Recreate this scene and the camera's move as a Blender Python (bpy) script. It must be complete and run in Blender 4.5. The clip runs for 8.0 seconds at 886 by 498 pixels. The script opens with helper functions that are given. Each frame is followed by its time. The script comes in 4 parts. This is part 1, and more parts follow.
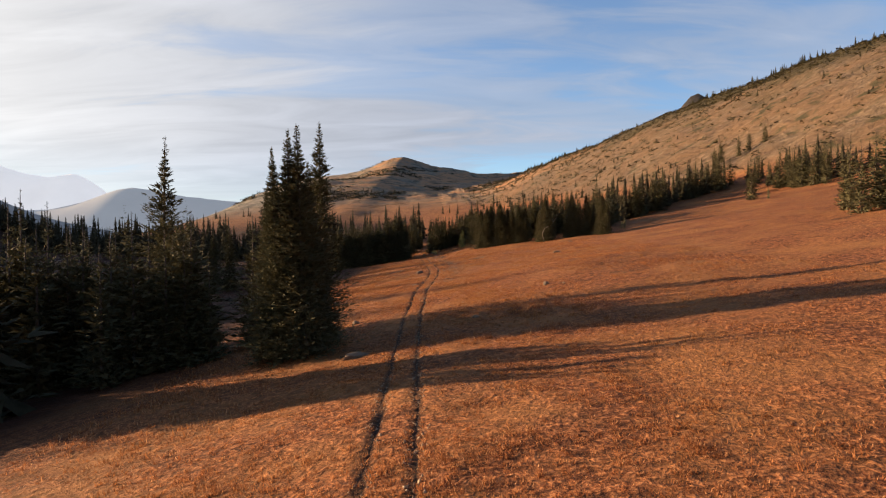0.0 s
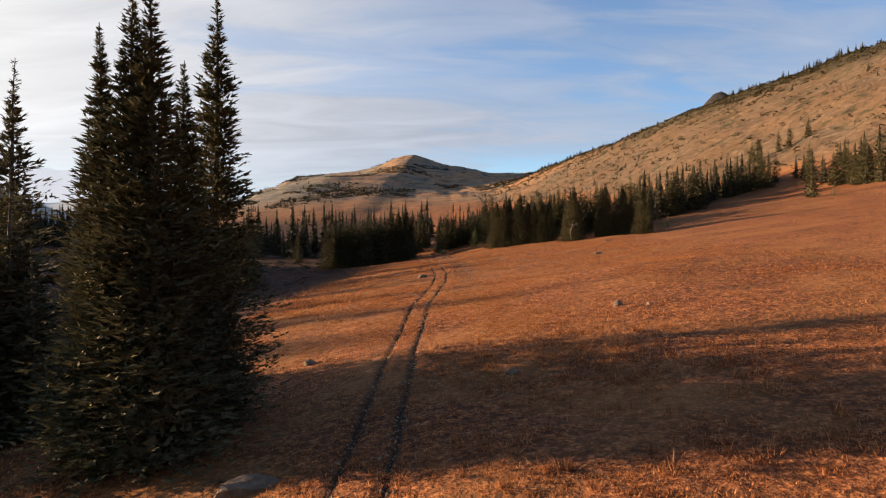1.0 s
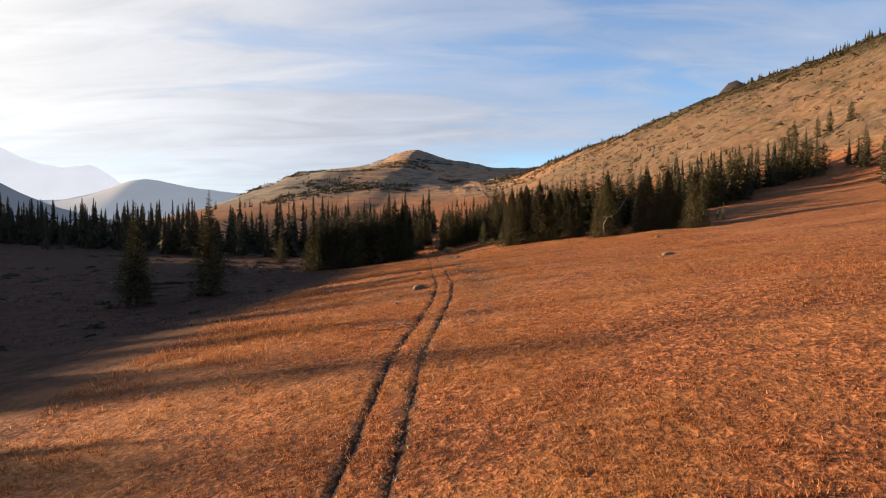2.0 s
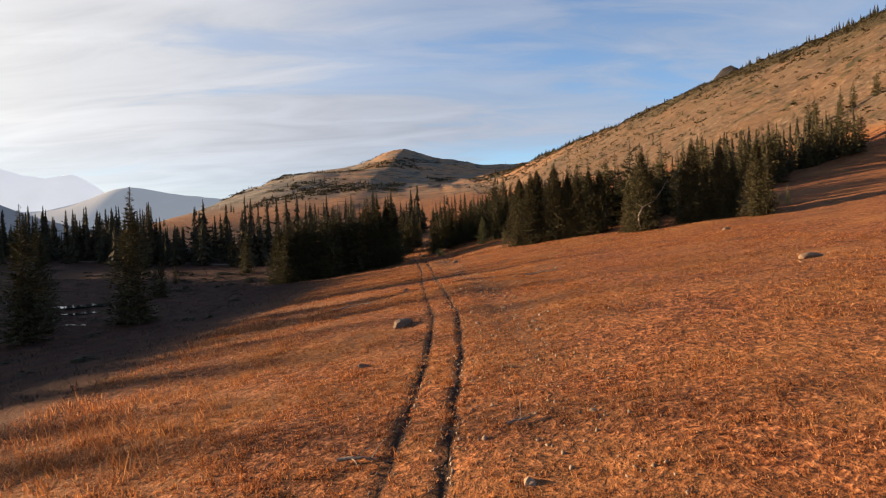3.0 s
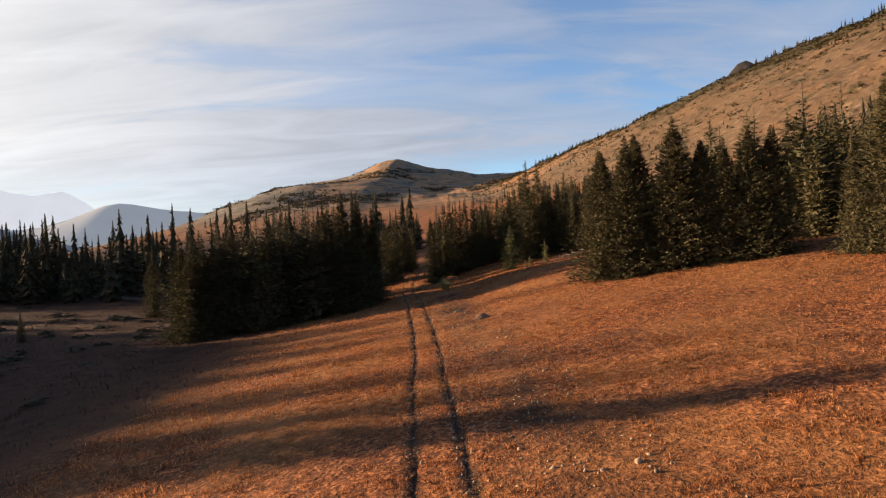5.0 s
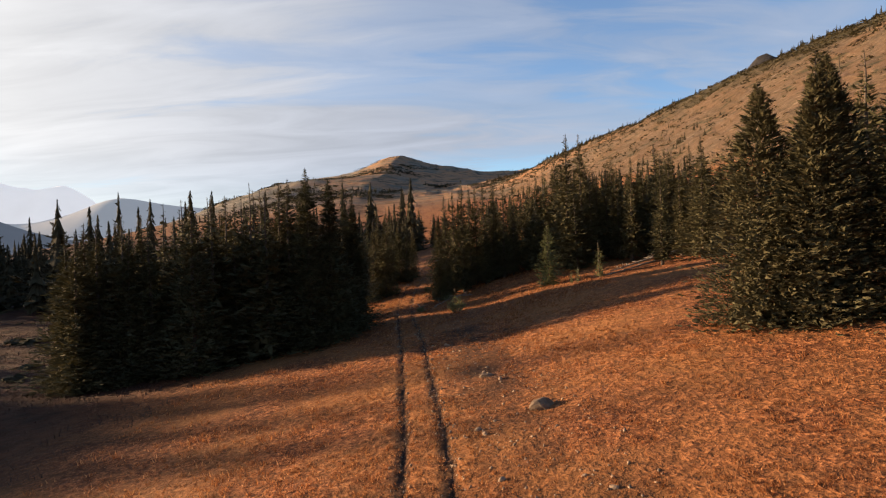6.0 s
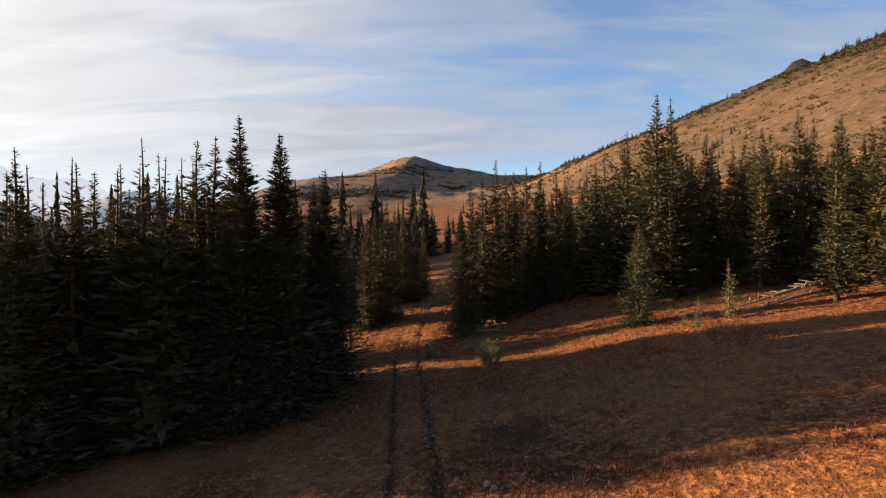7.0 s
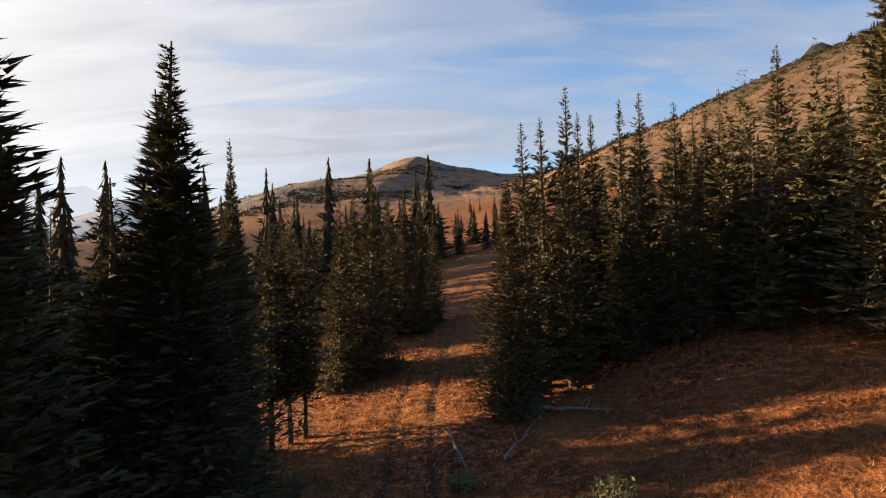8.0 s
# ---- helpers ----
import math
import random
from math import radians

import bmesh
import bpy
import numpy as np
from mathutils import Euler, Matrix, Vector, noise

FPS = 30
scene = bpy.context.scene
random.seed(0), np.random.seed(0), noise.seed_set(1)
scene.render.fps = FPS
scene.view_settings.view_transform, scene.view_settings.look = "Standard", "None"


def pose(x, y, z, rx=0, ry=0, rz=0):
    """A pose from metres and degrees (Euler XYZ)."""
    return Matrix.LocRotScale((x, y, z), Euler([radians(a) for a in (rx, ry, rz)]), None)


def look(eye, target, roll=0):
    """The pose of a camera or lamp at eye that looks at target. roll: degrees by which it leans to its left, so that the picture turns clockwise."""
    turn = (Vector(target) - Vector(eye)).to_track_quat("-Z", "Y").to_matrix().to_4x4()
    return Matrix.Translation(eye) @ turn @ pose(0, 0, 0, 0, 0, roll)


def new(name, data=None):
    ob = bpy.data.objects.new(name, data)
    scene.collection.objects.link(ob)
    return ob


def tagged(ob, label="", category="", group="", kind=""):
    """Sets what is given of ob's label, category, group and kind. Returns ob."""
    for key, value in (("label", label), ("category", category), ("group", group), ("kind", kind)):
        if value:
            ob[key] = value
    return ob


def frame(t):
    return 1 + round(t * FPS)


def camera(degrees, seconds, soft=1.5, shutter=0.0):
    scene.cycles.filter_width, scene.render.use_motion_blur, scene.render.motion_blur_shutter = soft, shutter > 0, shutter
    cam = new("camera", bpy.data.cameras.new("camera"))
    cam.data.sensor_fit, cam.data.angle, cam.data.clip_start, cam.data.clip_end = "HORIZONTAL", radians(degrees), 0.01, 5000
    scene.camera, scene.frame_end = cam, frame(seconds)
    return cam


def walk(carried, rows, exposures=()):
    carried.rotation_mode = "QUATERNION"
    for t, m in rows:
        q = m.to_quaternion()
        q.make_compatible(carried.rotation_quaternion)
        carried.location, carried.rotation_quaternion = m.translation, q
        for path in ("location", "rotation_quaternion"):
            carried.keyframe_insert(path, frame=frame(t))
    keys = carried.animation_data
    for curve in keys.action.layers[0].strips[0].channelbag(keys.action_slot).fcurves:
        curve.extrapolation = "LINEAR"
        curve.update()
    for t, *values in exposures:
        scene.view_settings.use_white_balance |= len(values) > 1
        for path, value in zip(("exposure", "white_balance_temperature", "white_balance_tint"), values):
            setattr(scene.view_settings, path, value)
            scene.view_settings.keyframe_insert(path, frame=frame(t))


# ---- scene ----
cam = camera(71.3, 8.0, soft=1.2)
PATH = [
    (0, (0.003, 0.014, 5.418), (0.003, 2.013, 5.383), -0.5),
    (0.5, (0.125, 9.57, 5.145), (0.103, 11.569, 5.109), 0.2),
    (1, (-0.015, 18.673, 4.921), (-0.046, 20.673, 4.885), 0.5),
    (1.5, (-0.178, 28.76, 4.833), (-0.215, 30.759, 4.789), 0.7),
    (1.7, (-0.248, 32.754, 4.812), (-0.289, 34.753, 4.766), 0.6),
    (2.8, (-0.956, 53.529, 4.894), (-0.972, 55.528, 4.842), -1.0),
    (3, (-1.115, 57.217, 4.912), (-1.126, 59.217, 4.861), -1.5),
    (3.5, (-1.505, 66.508, 5.004), (-1.51, 68.508, 4.956), -2.3),
    (4, (-1.826, 75.873, 5.228), (-1.826, 77.873, 5.198), -2.5),
    (4.5, (-2.152, 85.541, 5.496), (-2.148, 87.541, 5.482), -2.6),
    (4.7, (-2.266, 89.401, 5.661), (-2.26, 91.401, 5.648), -2.6),
    (5.8, (-2.748, 110.946, 6.296), (-2.754, 112.946, 6.275), -1.9),
    (6, (-2.897, 114.555, 6.4), (-2.902, 116.555, 6.379), -1.9),
    (6.5, (-3.263, 123.449, 6.616), (-3.279, 125.449, 6.591), -1.2),
    (7, (-3.747, 132.341, 6.676), (-3.788, 134.341, 6.665), 0.0),
    (7.5, (-4.213, 140.107, 6.598), (-4.278, 142.106, 6.599), 0.6),
    (8, (-4.925, 149.864, 6.656), (-4.981, 151.863, 6.648), -1.2),
]
walk(cam, [(t, look(eye, target, roll)) for t, eye, target, roll in PATH],
     exposures=[(0, 1.79), (1.0, 1.84), (1.5, 2.0), (1.7, 2.0), (2.8, 1.79), (6.5, 1.8), (7.5, 1.9), (8, 1.9)])

# ---- light ----
SUN_FROM = Vector((-0.97, 0.243, 0.0)).normalized()
SUN_HEIGHT = radians(6.9)
SUN_TURN = math.atan2(SUN_FROM.x, SUN_FROM.y)
TO_SUN = Vector((SUN_FROM.x * math.cos(SUN_HEIGHT), SUN_FROM.y * math.cos(SUN_HEIGHT), math.sin(SUN_HEIGHT)))

sun_data = bpy.data.lights.new("sun", "SUN")
sun_data.energy, sun_data.angle, sun_data.color = 5.0, radians(0.6), (1.0, 0.67, 0.39)
sun = new("sun", sun_data)
sun.matrix_world = look(TO_SUN * 100, (0, 0, 0))

world = bpy.data.worlds.new("evening_sky")
scene.world = world
world.use_nodes = True
wt = world.node_tree
wt.nodes.clear()


def link(tree, a, b):
    tree.links.new(a, b)


def math_node(tree, op, a, b=None, clamp=False):
    n = tree.nodes.new("ShaderNodeMath")
    n.operation, n.use_clamp = op, clamp
    for i, v in enumerate((a, b)):
        if v is None:
            continue
        if isinstance(v, (int, float)):
            n.inputs[i].default_value = v
        else:
            link(tree, v, n.inputs[i])
    return n.outputs[0]


def ramp_node(tree, fac, stops, smooth=False):
    n = tree.nodes.new("ShaderNodeValToRGB")
    if smooth:
        n.color_ramp.interpolation = "EASE"
    e = n.color_ramp.elements
    while len(e) < len(stops):
        e.new(0.5)
    for s, (p, c) in zip(e, stops):
        s.position, s.color = p, (*c, 1) if not isinstance(c, (int, float)) else (c, c, c, 1)
    link(tree, fac, n.inputs[0])
    return n.outputs[0]


def mix_node(tree, fac, a, b, blend="MIX"):
    n = tree.nodes.new("ShaderNodeMix")
    n.data_type, n.blend_type = "RGBA", blend
    for i, v in ((0, fac), (6, a), (7, b)):
        if isinstance(v, (int, float)):
            n.inputs[i].default_value = v
        elif isinstance(v, tuple):
            n.inputs[i].default_value = (*v, 1)
        else:
            link(tree, v, n.inputs[i])
    return n.outputs[2]


def noise_node(tree, vec, scale, detail=4.0, rough=0.55, warp=0.0):
    n = tree.nodes.new("ShaderNodeTexNoise")
    n.inputs["Scale"].default_value, n.inputs["Detail"].default_value = scale, detail
    n.inputs["Roughness"].default_value, n.inputs["Distortion"].default_value = rough, warp
    if vec is not None:
        link(tree, vec, n.inputs["Vector"])
    return n.outputs["Fac"]


# The sky: clear evening blue under a torn veil of high cloud that thickens towards the sun.
sky = wt.nodes.new("ShaderNodeTexSky")
sky.sky_type, sky.sun_disc = "NISHITA", False
sky.sun_elevation, sky.sun_rotation = SUN_HEIGHT, SUN_TURN
sky.altitude, sky.air_density, sky.dust_density, sky.ozone_density = 2000, 1.0, 1.2, 2.0
coords = wt.nodes.new("ShaderNodeTexCoord")
parts = wt.nodes.new("ShaderNodeSeparateXYZ")
link(wt, coords.outputs["Generated"], parts.inputs[0])
lift = math_node(wt, "MAXIMUM", parts.outputs[2], 0.0)
flat = math_node(wt, "ADD", lift, 0.16)
plane = wt.nodes.new("ShaderNodeCombineXYZ")
link(wt, math_node(wt, "DIVIDE", parts.outputs[0], flat), plane.inputs[0])
link(wt, math_node(wt, "DIVIDE", parts.outputs[1], flat), plane.inputs[1])
stretch = wt.nodes.new("ShaderNodeMapping")
stretch.inputs["Rotation"].default_value = (0, 0, radians(-24))
stretch.inputs["Scale"].default_value = (0.45, 1.25, 1.0)
stretch.inputs["Location"].default_value = (0.35, 0.9, 0.0)
link(wt, plane.outputs[0], stretch.inputs["Vector"])
veil_a = noise_node(wt, stretch.outputs[0], 0.75, 6.0, 0.5, 0.6)
veil_b = noise_node(wt, stretch.outputs[0], 3.0, 8.0, 0.56, 0.8)
veil = math_node(wt, "ADD", math_node(wt, "MULTIPLY", veil_a, 0.66), math_node(wt, "MULTIPLY", veil_b, 0.34))
toward = wt.nodes.new("ShaderNodeVectorMath")
toward.operation = "DOT_PRODUCT"
link(wt, coords.outputs["Generated"], toward.inputs[0])
toward.inputs[1].default_value = TO_SUN
near_sun = math_node(wt, "MAXIMUM", toward.outputs["Value"], 0.0)
veil = math_node(wt, "ADD", veil, math_node(wt, "MULTIPLY", math_node(wt, "POWER", near_sun, 1.1), 0.24))
clear = wt.nodes.new("ShaderNodeVectorMath")
clear.operation = "DOT_PRODUCT"
link(wt, coords.outputs["Generated"], clear.inputs[0])
clear.inputs[1].default_value = Vector((0.36, 0.90, 0.24)).normalized()
veil = math_node(wt, "SUBTRACT", veil, math_node(wt, "MULTIPLY", ramp_node(wt, clear.outputs["Value"], [(0.80, 0.0), (0.99, 1.0)], True), 0.10))
veil = ramp_node(wt, veil, [(0.38, 0.10), (0.48, 0.6), (0.60, 0.97)], True)
low = ramp_node(wt, lift, [(0.02, 0.75), (0.17, 1.0), (0.40, 1.0), (0.58, 0.05)], True)
veil = math_node(wt, "MULTIPLY", veil, low)
cloud = mix_node(wt, math_node(wt, "POWER", near_sun, 2.2, True), (1.50, 1.64, 1.98), (4.3, 4.1, 3.8))
shade = ramp_node(wt, veil_b, [(0.32, 0.88), (0.68, 1.10)])
cloud = mix_node(wt, 1.0, cloud, shade, "MULTIPLY")
blue = mix_node(wt, 1.0, sky.outputs[0], (0.92, 0.92, 1.0), "MULTIPLY")
back = wt.nodes.new("ShaderNodeBackground")
back.inputs["Strength"].default_value = 0.085
link(wt, mix_node(wt, veil, blue, cloud), back.inputs["Color"])
world_out = wt.nodes.new("ShaderNodeOutputWorld")
link(wt, back.outputs[0], world_out.inputs["Surface"])


# ---- materials ----
def material(name):
    m = bpy.data.materials.new(name)
    m.use_nodes = True
    tree = m.node_tree
    return m, tree, tree.nodes["Principled BSDF"]


def object_coords(tree):
    return tree.nodes.new("ShaderNodeTexCoord").outputs["Object"]


def world_coords(tree):
    return tree.nodes.new("ShaderNodeNewGeometry").outputs["Position"]


def bump_node(tree, height, strength, distance, bsdf, before=None):
    n = tree.nodes.new("ShaderNodeBump")
    n.inputs["Strength"].default_value, n.inputs["Distance"].default_value = strength, distance
    link(tree, height, n.inputs["Height"])
    if before is not None:
        link(tree, before, n.inputs["Normal"])
    link(tree, n.outputs[0], bsdf.inputs["Normal"])
    return n.outputs[0]


def attribute(tree, name):
    n = tree.nodes.new("ShaderNodeAttribute")
    n.attribute_name = name
    return n.outputs["Fac"]


def ground_material():
    m, t, b = material("dry_meadow")
    p = world_coords(t)
    fine = noise_node(t, p, 8.0, 5, 0.62)
    clump = noise_node(t, p, 2.8, 4, 0.6, 0.4)
    patch = noise_node(t, p, 0.16, 5, 0.6)
    wide = noise_node(t, p, 0.03, 3, 0.5)
    grass = ramp_node(t, fine, [(0.32, (0.036, 0.0125, 0.0055)), (0.47, (0.205, 0.071, 0.026)), (0.63, (0.46, 0.195, 0.076))])
    # dark gaps between tufts, their small shadows painted into the colour
    grass = mix_node(t, ramp_node(t, clump, [(0.38, 0.9), (0.58, 0.0)]), grass, (0.06, 0.022, 0.009))
    grass = mix_node(t, ramp_node(t, patch, [(0.42, 0.0), (0.64, 0.55)]), grass, (0.29, 0.135, 0.045))
    grass = mix_node(t, ramp_node(t, wide, [(0.45, 0.0), (0.62, 0.25)]), grass, (0.14, 0.050, 0.018))
    soil = ramp_node(t, noise_node(t, p, 9.0, 5, 0.65), [(0.3, (0.012, 0.008, 0.005)), (0.6, (0.036, 0.022, 0.014)), (0.75, (0.13, 0.10, 0.075))])
    col = mix_node(t, attribute(t, "bare"), grass, soil)
    # stony hillside
    big = noise_node(t, p, 0.045, 8, 0.62, 0.4)
    rough = noise_node(t, p, 0.35, 6, 0.66)
    scree = ramp_node(t, rough, [(0.3, (0.062, 0.046, 0.029)), (0.48, (0.118, 0.084, 0.054)), (0.60, (0.155, 0.112, 0.072)), (0.72, (0.26, 0.2, 0.142))])
    scree = mix_node(t, ramp_node(t, big, [(0.40, 0.0), (0.56, 0.45)]), scree, (0.155, 0.086, 0.042))
    scree = mix_node(t, ramp_node(t, noise_node(t, p, 0.09, 7, 0.68, 0.5), [(0.54, 0.0), (0.63, 0.8)]), scree, (0.035, 0.038, 0.017))
    col = mix_node(t, attribute(t, "scree"), col, scree)
    col = mix_node(t, attribute(t, "scrub"), col, ramp_node(t, rough, [(0.35, (0.024, 0.022, 0.010)), (0.52, (0.05, 0.042, 0.02)), (0.68, (0.12, 0.088, 0.05))]))
    # far mountain, the thinning of the evening air put into its pale colours
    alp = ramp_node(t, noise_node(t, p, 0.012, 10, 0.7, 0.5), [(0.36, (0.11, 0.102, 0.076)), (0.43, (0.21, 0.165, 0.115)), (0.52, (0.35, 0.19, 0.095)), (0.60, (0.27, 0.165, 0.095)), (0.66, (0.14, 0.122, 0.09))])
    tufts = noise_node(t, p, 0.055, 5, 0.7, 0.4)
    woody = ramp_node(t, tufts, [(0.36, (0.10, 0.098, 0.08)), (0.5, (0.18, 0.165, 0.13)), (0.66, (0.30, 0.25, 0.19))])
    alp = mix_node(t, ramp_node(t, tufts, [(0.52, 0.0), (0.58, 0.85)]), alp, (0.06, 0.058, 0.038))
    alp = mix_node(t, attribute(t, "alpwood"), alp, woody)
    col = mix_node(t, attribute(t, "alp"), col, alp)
    col = mix_node(t, attribute(t, "crag"), col, ramp_node(t, noise_node(t, p, 0.25, 6, 0.7), [(0.35, (0.013, 0.013, 0.014)), (0.65, (0.05, 0.047, 0.044))]))
    # valley floor: dark damp heath soil, with the clearing's shade put into the colour
    col = mix_node(t, attribute(t, "damp_shade"), col, ramp_node(t, noise_node(t, p, 0.7, 6, 0.6), [(0.3, (0.017, 0.0068, 0.004)), (0.62, (0.062, 0.024, 0.0125))]))
    col = mix_node(t, attribute(t, "sand"), col, ramp_node(t, noise_node(t, p, 1.6, 5, 0.6), [(0.35, (0.11, 0.08, 0.06)), (0.65, (0.27, 0.21, 0.165))]))
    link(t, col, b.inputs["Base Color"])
    b.inputs["Roughness"].default_value = 0.95
    b.inputs["Specular IOR Level"].default_value = 0.15
    h = math_node(t, "ADD", math_node(t, "MULTIPLY", fine, 0.5), clump)
    near = bump_node(t, h, 0.9, 0.22, b)
    far_h = math_node(t, "MULTIPLY", math_node(t, "ADD", rough, math_node(t, "MULTIPLY", big, 3.0)), math_node(t, "MAXIMUM", attribute(t, "scree"), attribute(t, "alp")))
    far_h = math_node(t, "ADD", far_h, math_node(t, "MULTIPLY", math_node(t, "MULTIPLY", noise_node(t, p, 0.022, 8, 0.62), 9.0), attribute(t, "alp")))
    bump_node(t, far_h, 0.6, 2.2, b, near)
    return m


def needle_material(name, dark, light, warm, thinness=0.22):
    m, t, b = material(name)
    info = t.nodes.new("ShaderNodeObjectInfo")
    p = object_coords(t)
    f = noise_node(t, p, 1.3, 4, 0.6)
    col = ramp_node(t, f, [(0.32, dark), (0.66, light)])
    isl = t.nodes.new("ShaderNodeNewGeometry").outputs["Random Per Island"]
    col = mix_node(t, math_node(t, "MULTIPLY", isl, 0.4), col, warm)
    col = mix_node(t, math_node(t, "MULTIPLY", info.outputs["Random"], 0.35), col, warm)
    link(t, col, b.inputs["Base Color"])
    b.inputs["Roughness"].default_value = 0.85
    b.inputs["Specular IOR Level"].default_value = 0.12
    thin = t.nodes.new("ShaderNodeBsdfTranslucent")
    link(t, col, thin.inputs["Color"])
    both = t.nodes.new("ShaderNodeMixShader")
    both.inputs[0].default_value = thinness
    link(t, b.outputs[0], both.inputs[1])
    link(t, thin.outputs[0], both.inputs[2])
    link(t, both.outputs[0], t.nodes["Material Output"].inputs["Surface"])
    return m


def bark_material():
    m, t, b = material("grey_brown_bark")
    p = object_coords(t)
    f = noise_node(t, p, 7.0, 6, 0.65, 0.5)
    link(t, ramp_node(t, f, [(0.3, (0.028, 0.02, 0.015)), (0.65, (0.10, 0.078, 0.06))]), b.inputs["Base Color"])
    b.inputs["Roughness"].default_value = 0.9
    bump_node(t, f, 0.6, 0.03, b)
    return m


def dead_wood_material():
    m, t, b = material("bleached_dead_wood")
    p = object_coords(t)
    f = noise_node(t, p, 9.0, 6, 0.6, 1.2)
    link(t, ramp_node(t, f, [(0.3, (0.10, 0.08, 0.062)), (0.65, (0.25, 0.215, 0.175))]), b.inputs["Base Color"])
    b.inputs["Roughness"].default_value = 0.85
    bump_node(t, f, 0.5, 0.02, b)
    return m


def rock_material(name="lichened_granite", tone=1.0):
    m, t, b = material(name)
    p = object_coords(t)
    info = t.nodes.new("ShaderNodeObjectInfo")
    f = noise_node(t, p, 6.0, 8, 0.65)
    spot = noise_node(t, p, 2.2, 5, 0.6, 0.4)
    col = ramp_node(t, f, [(0.3, (0.05, 0.04, 0.032)), (0.55, (0.115, 0.094, 0.074)), (0.72, (0.20, 0.17, 0.135))])
    col = mix_node(t, ramp_node(t, spot, [(0.52, 0.0), (0.60, 0.7)]), col, (0.05, 0.044, 0.034))
    col = mix_node(t, math_node(t, "MULTIPLY", info.outputs["Random"], 0.5), col, (0.15, 0.115, 0.085))
    col = mix_node(t, 1.0, col, (tone, tone * 0.86, tone * 0.70), "MULTIPLY")
    link(t, col, b.inputs["Base Color"])
    b.inputs["Roughness"].default_value = 0.88
    bump_node(t, f, 0.7, 0.05, b)
    return m


def blade_material():
    m, t, b = material("dry_grass_blades")
    isl = t.nodes.new("ShaderNodeNewGeometry").outputs["Random Per Island"]
    col = ramp_node(t, isl, [(0.0, (0.13, 0.046, 0.018)), (0.4, (0.27, 0.098, 0.036)), (0.8, (0.42, 0.175, 0.068)), (1.0, (0.56, 0.31, 0.15))])
    patch = noise_node(t, world_coords(t), 0.16, 5, 0.6)
    col = mix_node(t, ramp_node(t, patch, [(0.42, 0.0), (0.64, 0.4)]), col, (0.27, 0.13, 0.044))
    link(t, col, b.inputs["Base Color"])
    b.inputs["Roughness"].default_value = 0.8
    b.inputs["Specular IOR Level"].default_value = 0.2
    thin = t.nodes.new("ShaderNodeBsdfTranslucent")
    link(t, col, thin.inputs["Color"])
    both = t.nodes.new("ShaderNodeMixShader")
    both.inputs[0].default_value = 0.45
    link(t, b.outputs[0], both.inputs[1])
    link(t, thin.outputs[0], both.inputs[2])
    link(t, both.outputs[0], t.nodes["Material Output"].inputs["Surface"])
    return m


# Blades for the clearing, kept dark: its shade is put into their colour.
def sedge_material():
    m, t, b = material("shade_toned_sedge")
    isl = t.nodes.new("ShaderNodeNewGeometry").outputs["Random Per Island"]
    link(t, ramp_node(t, isl, [(0.0, (0.018, 0.009, 0.005)), (0.6, (0.055, 0.025, 0.014)), (1.0, (0.11, 0.055, 0.03))]), b.inputs["Base Color"])
    b.inputs["Roughness"].default_value = 0.85
    return m


def water_material():
    m, t, b = material("still_pond_water")
    b.inputs["Base Color"].default_value = (0.02, 0.025, 0.025, 1)
    b.inputs["Roughness"].default_value = 0.06
    f = noise_node(t, world_coords(t), 1.5, 3, 0.5)
    bump_node(t, f, 0.08, 0.02, b)
    return m


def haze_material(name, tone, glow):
    """Far ridges: a plain backdrop; kilometres of lit air put into colour and glow."""
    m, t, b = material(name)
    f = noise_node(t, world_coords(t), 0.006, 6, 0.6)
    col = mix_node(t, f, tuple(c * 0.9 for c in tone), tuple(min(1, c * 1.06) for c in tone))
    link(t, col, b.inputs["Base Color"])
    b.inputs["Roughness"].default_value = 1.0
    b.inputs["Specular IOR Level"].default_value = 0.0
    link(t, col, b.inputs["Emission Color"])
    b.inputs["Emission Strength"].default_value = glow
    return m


MEADOW = ground_material()
# Darker copy of the fir needles, the woods' shade put into its colour.
DEEP = needle_material("shade_painted_needles", (0.017, 0.019, 0.0115), (0.046, 0.046, 0.026), (0.065, 0.052, 0.029), 0.08)
NEEDLES = needle_material("dark_fir_needles", (0.026, 0.030, 0.016), (0.084, 0.086, 0.046), (0.13, 0.107, 0.054), 0.12)
OLIVE = needle_material("olive_fir_needles", (0.019, 0.022, 0.011), (0.076, 0.073, 0.039), (0.115, 0.098, 0.052), 0.15)
GREEN = needle_material("young_fir_needles", (0.06, 0.073, 0.032), (0.155, 0.17, 0.075), (0.2, 0.185, 0.09))
SCRUB = needle_material("olive_brown_scrub", (0.018, 0.018, 0.008), (0.05, 0.046, 0.02), (0.075, 0.056, 0.028), 0.15)
RUST = needle_material("rusty_larch_needles", (0.05, 0.03, 0.012), (0.14, 0.07, 0.025), (0.18, 0.09, 0.03))
BARK, DEAD, ROCK = bark_material(), dead_wood_material(), rock_material(tone=1.25)
PALE = rock_material("pale_field_stone", 2.3)
BLADES, SEDGE, WATER = blade_material(), sedge_material(), water_material()


# ---- the lie of the land ----
def soft(v, w):
    """Smooth positive part of v, rounded over w."""
    return np.logaddexp(0.0, np.asarray(v, dtype=float) / w) * w


def step(v, a, b):
    k = np.clip((np.asarray(v, dtype=float) - a) / (b - a), 0.0, 1.0)
    return k * k * (3 - 2 * k)


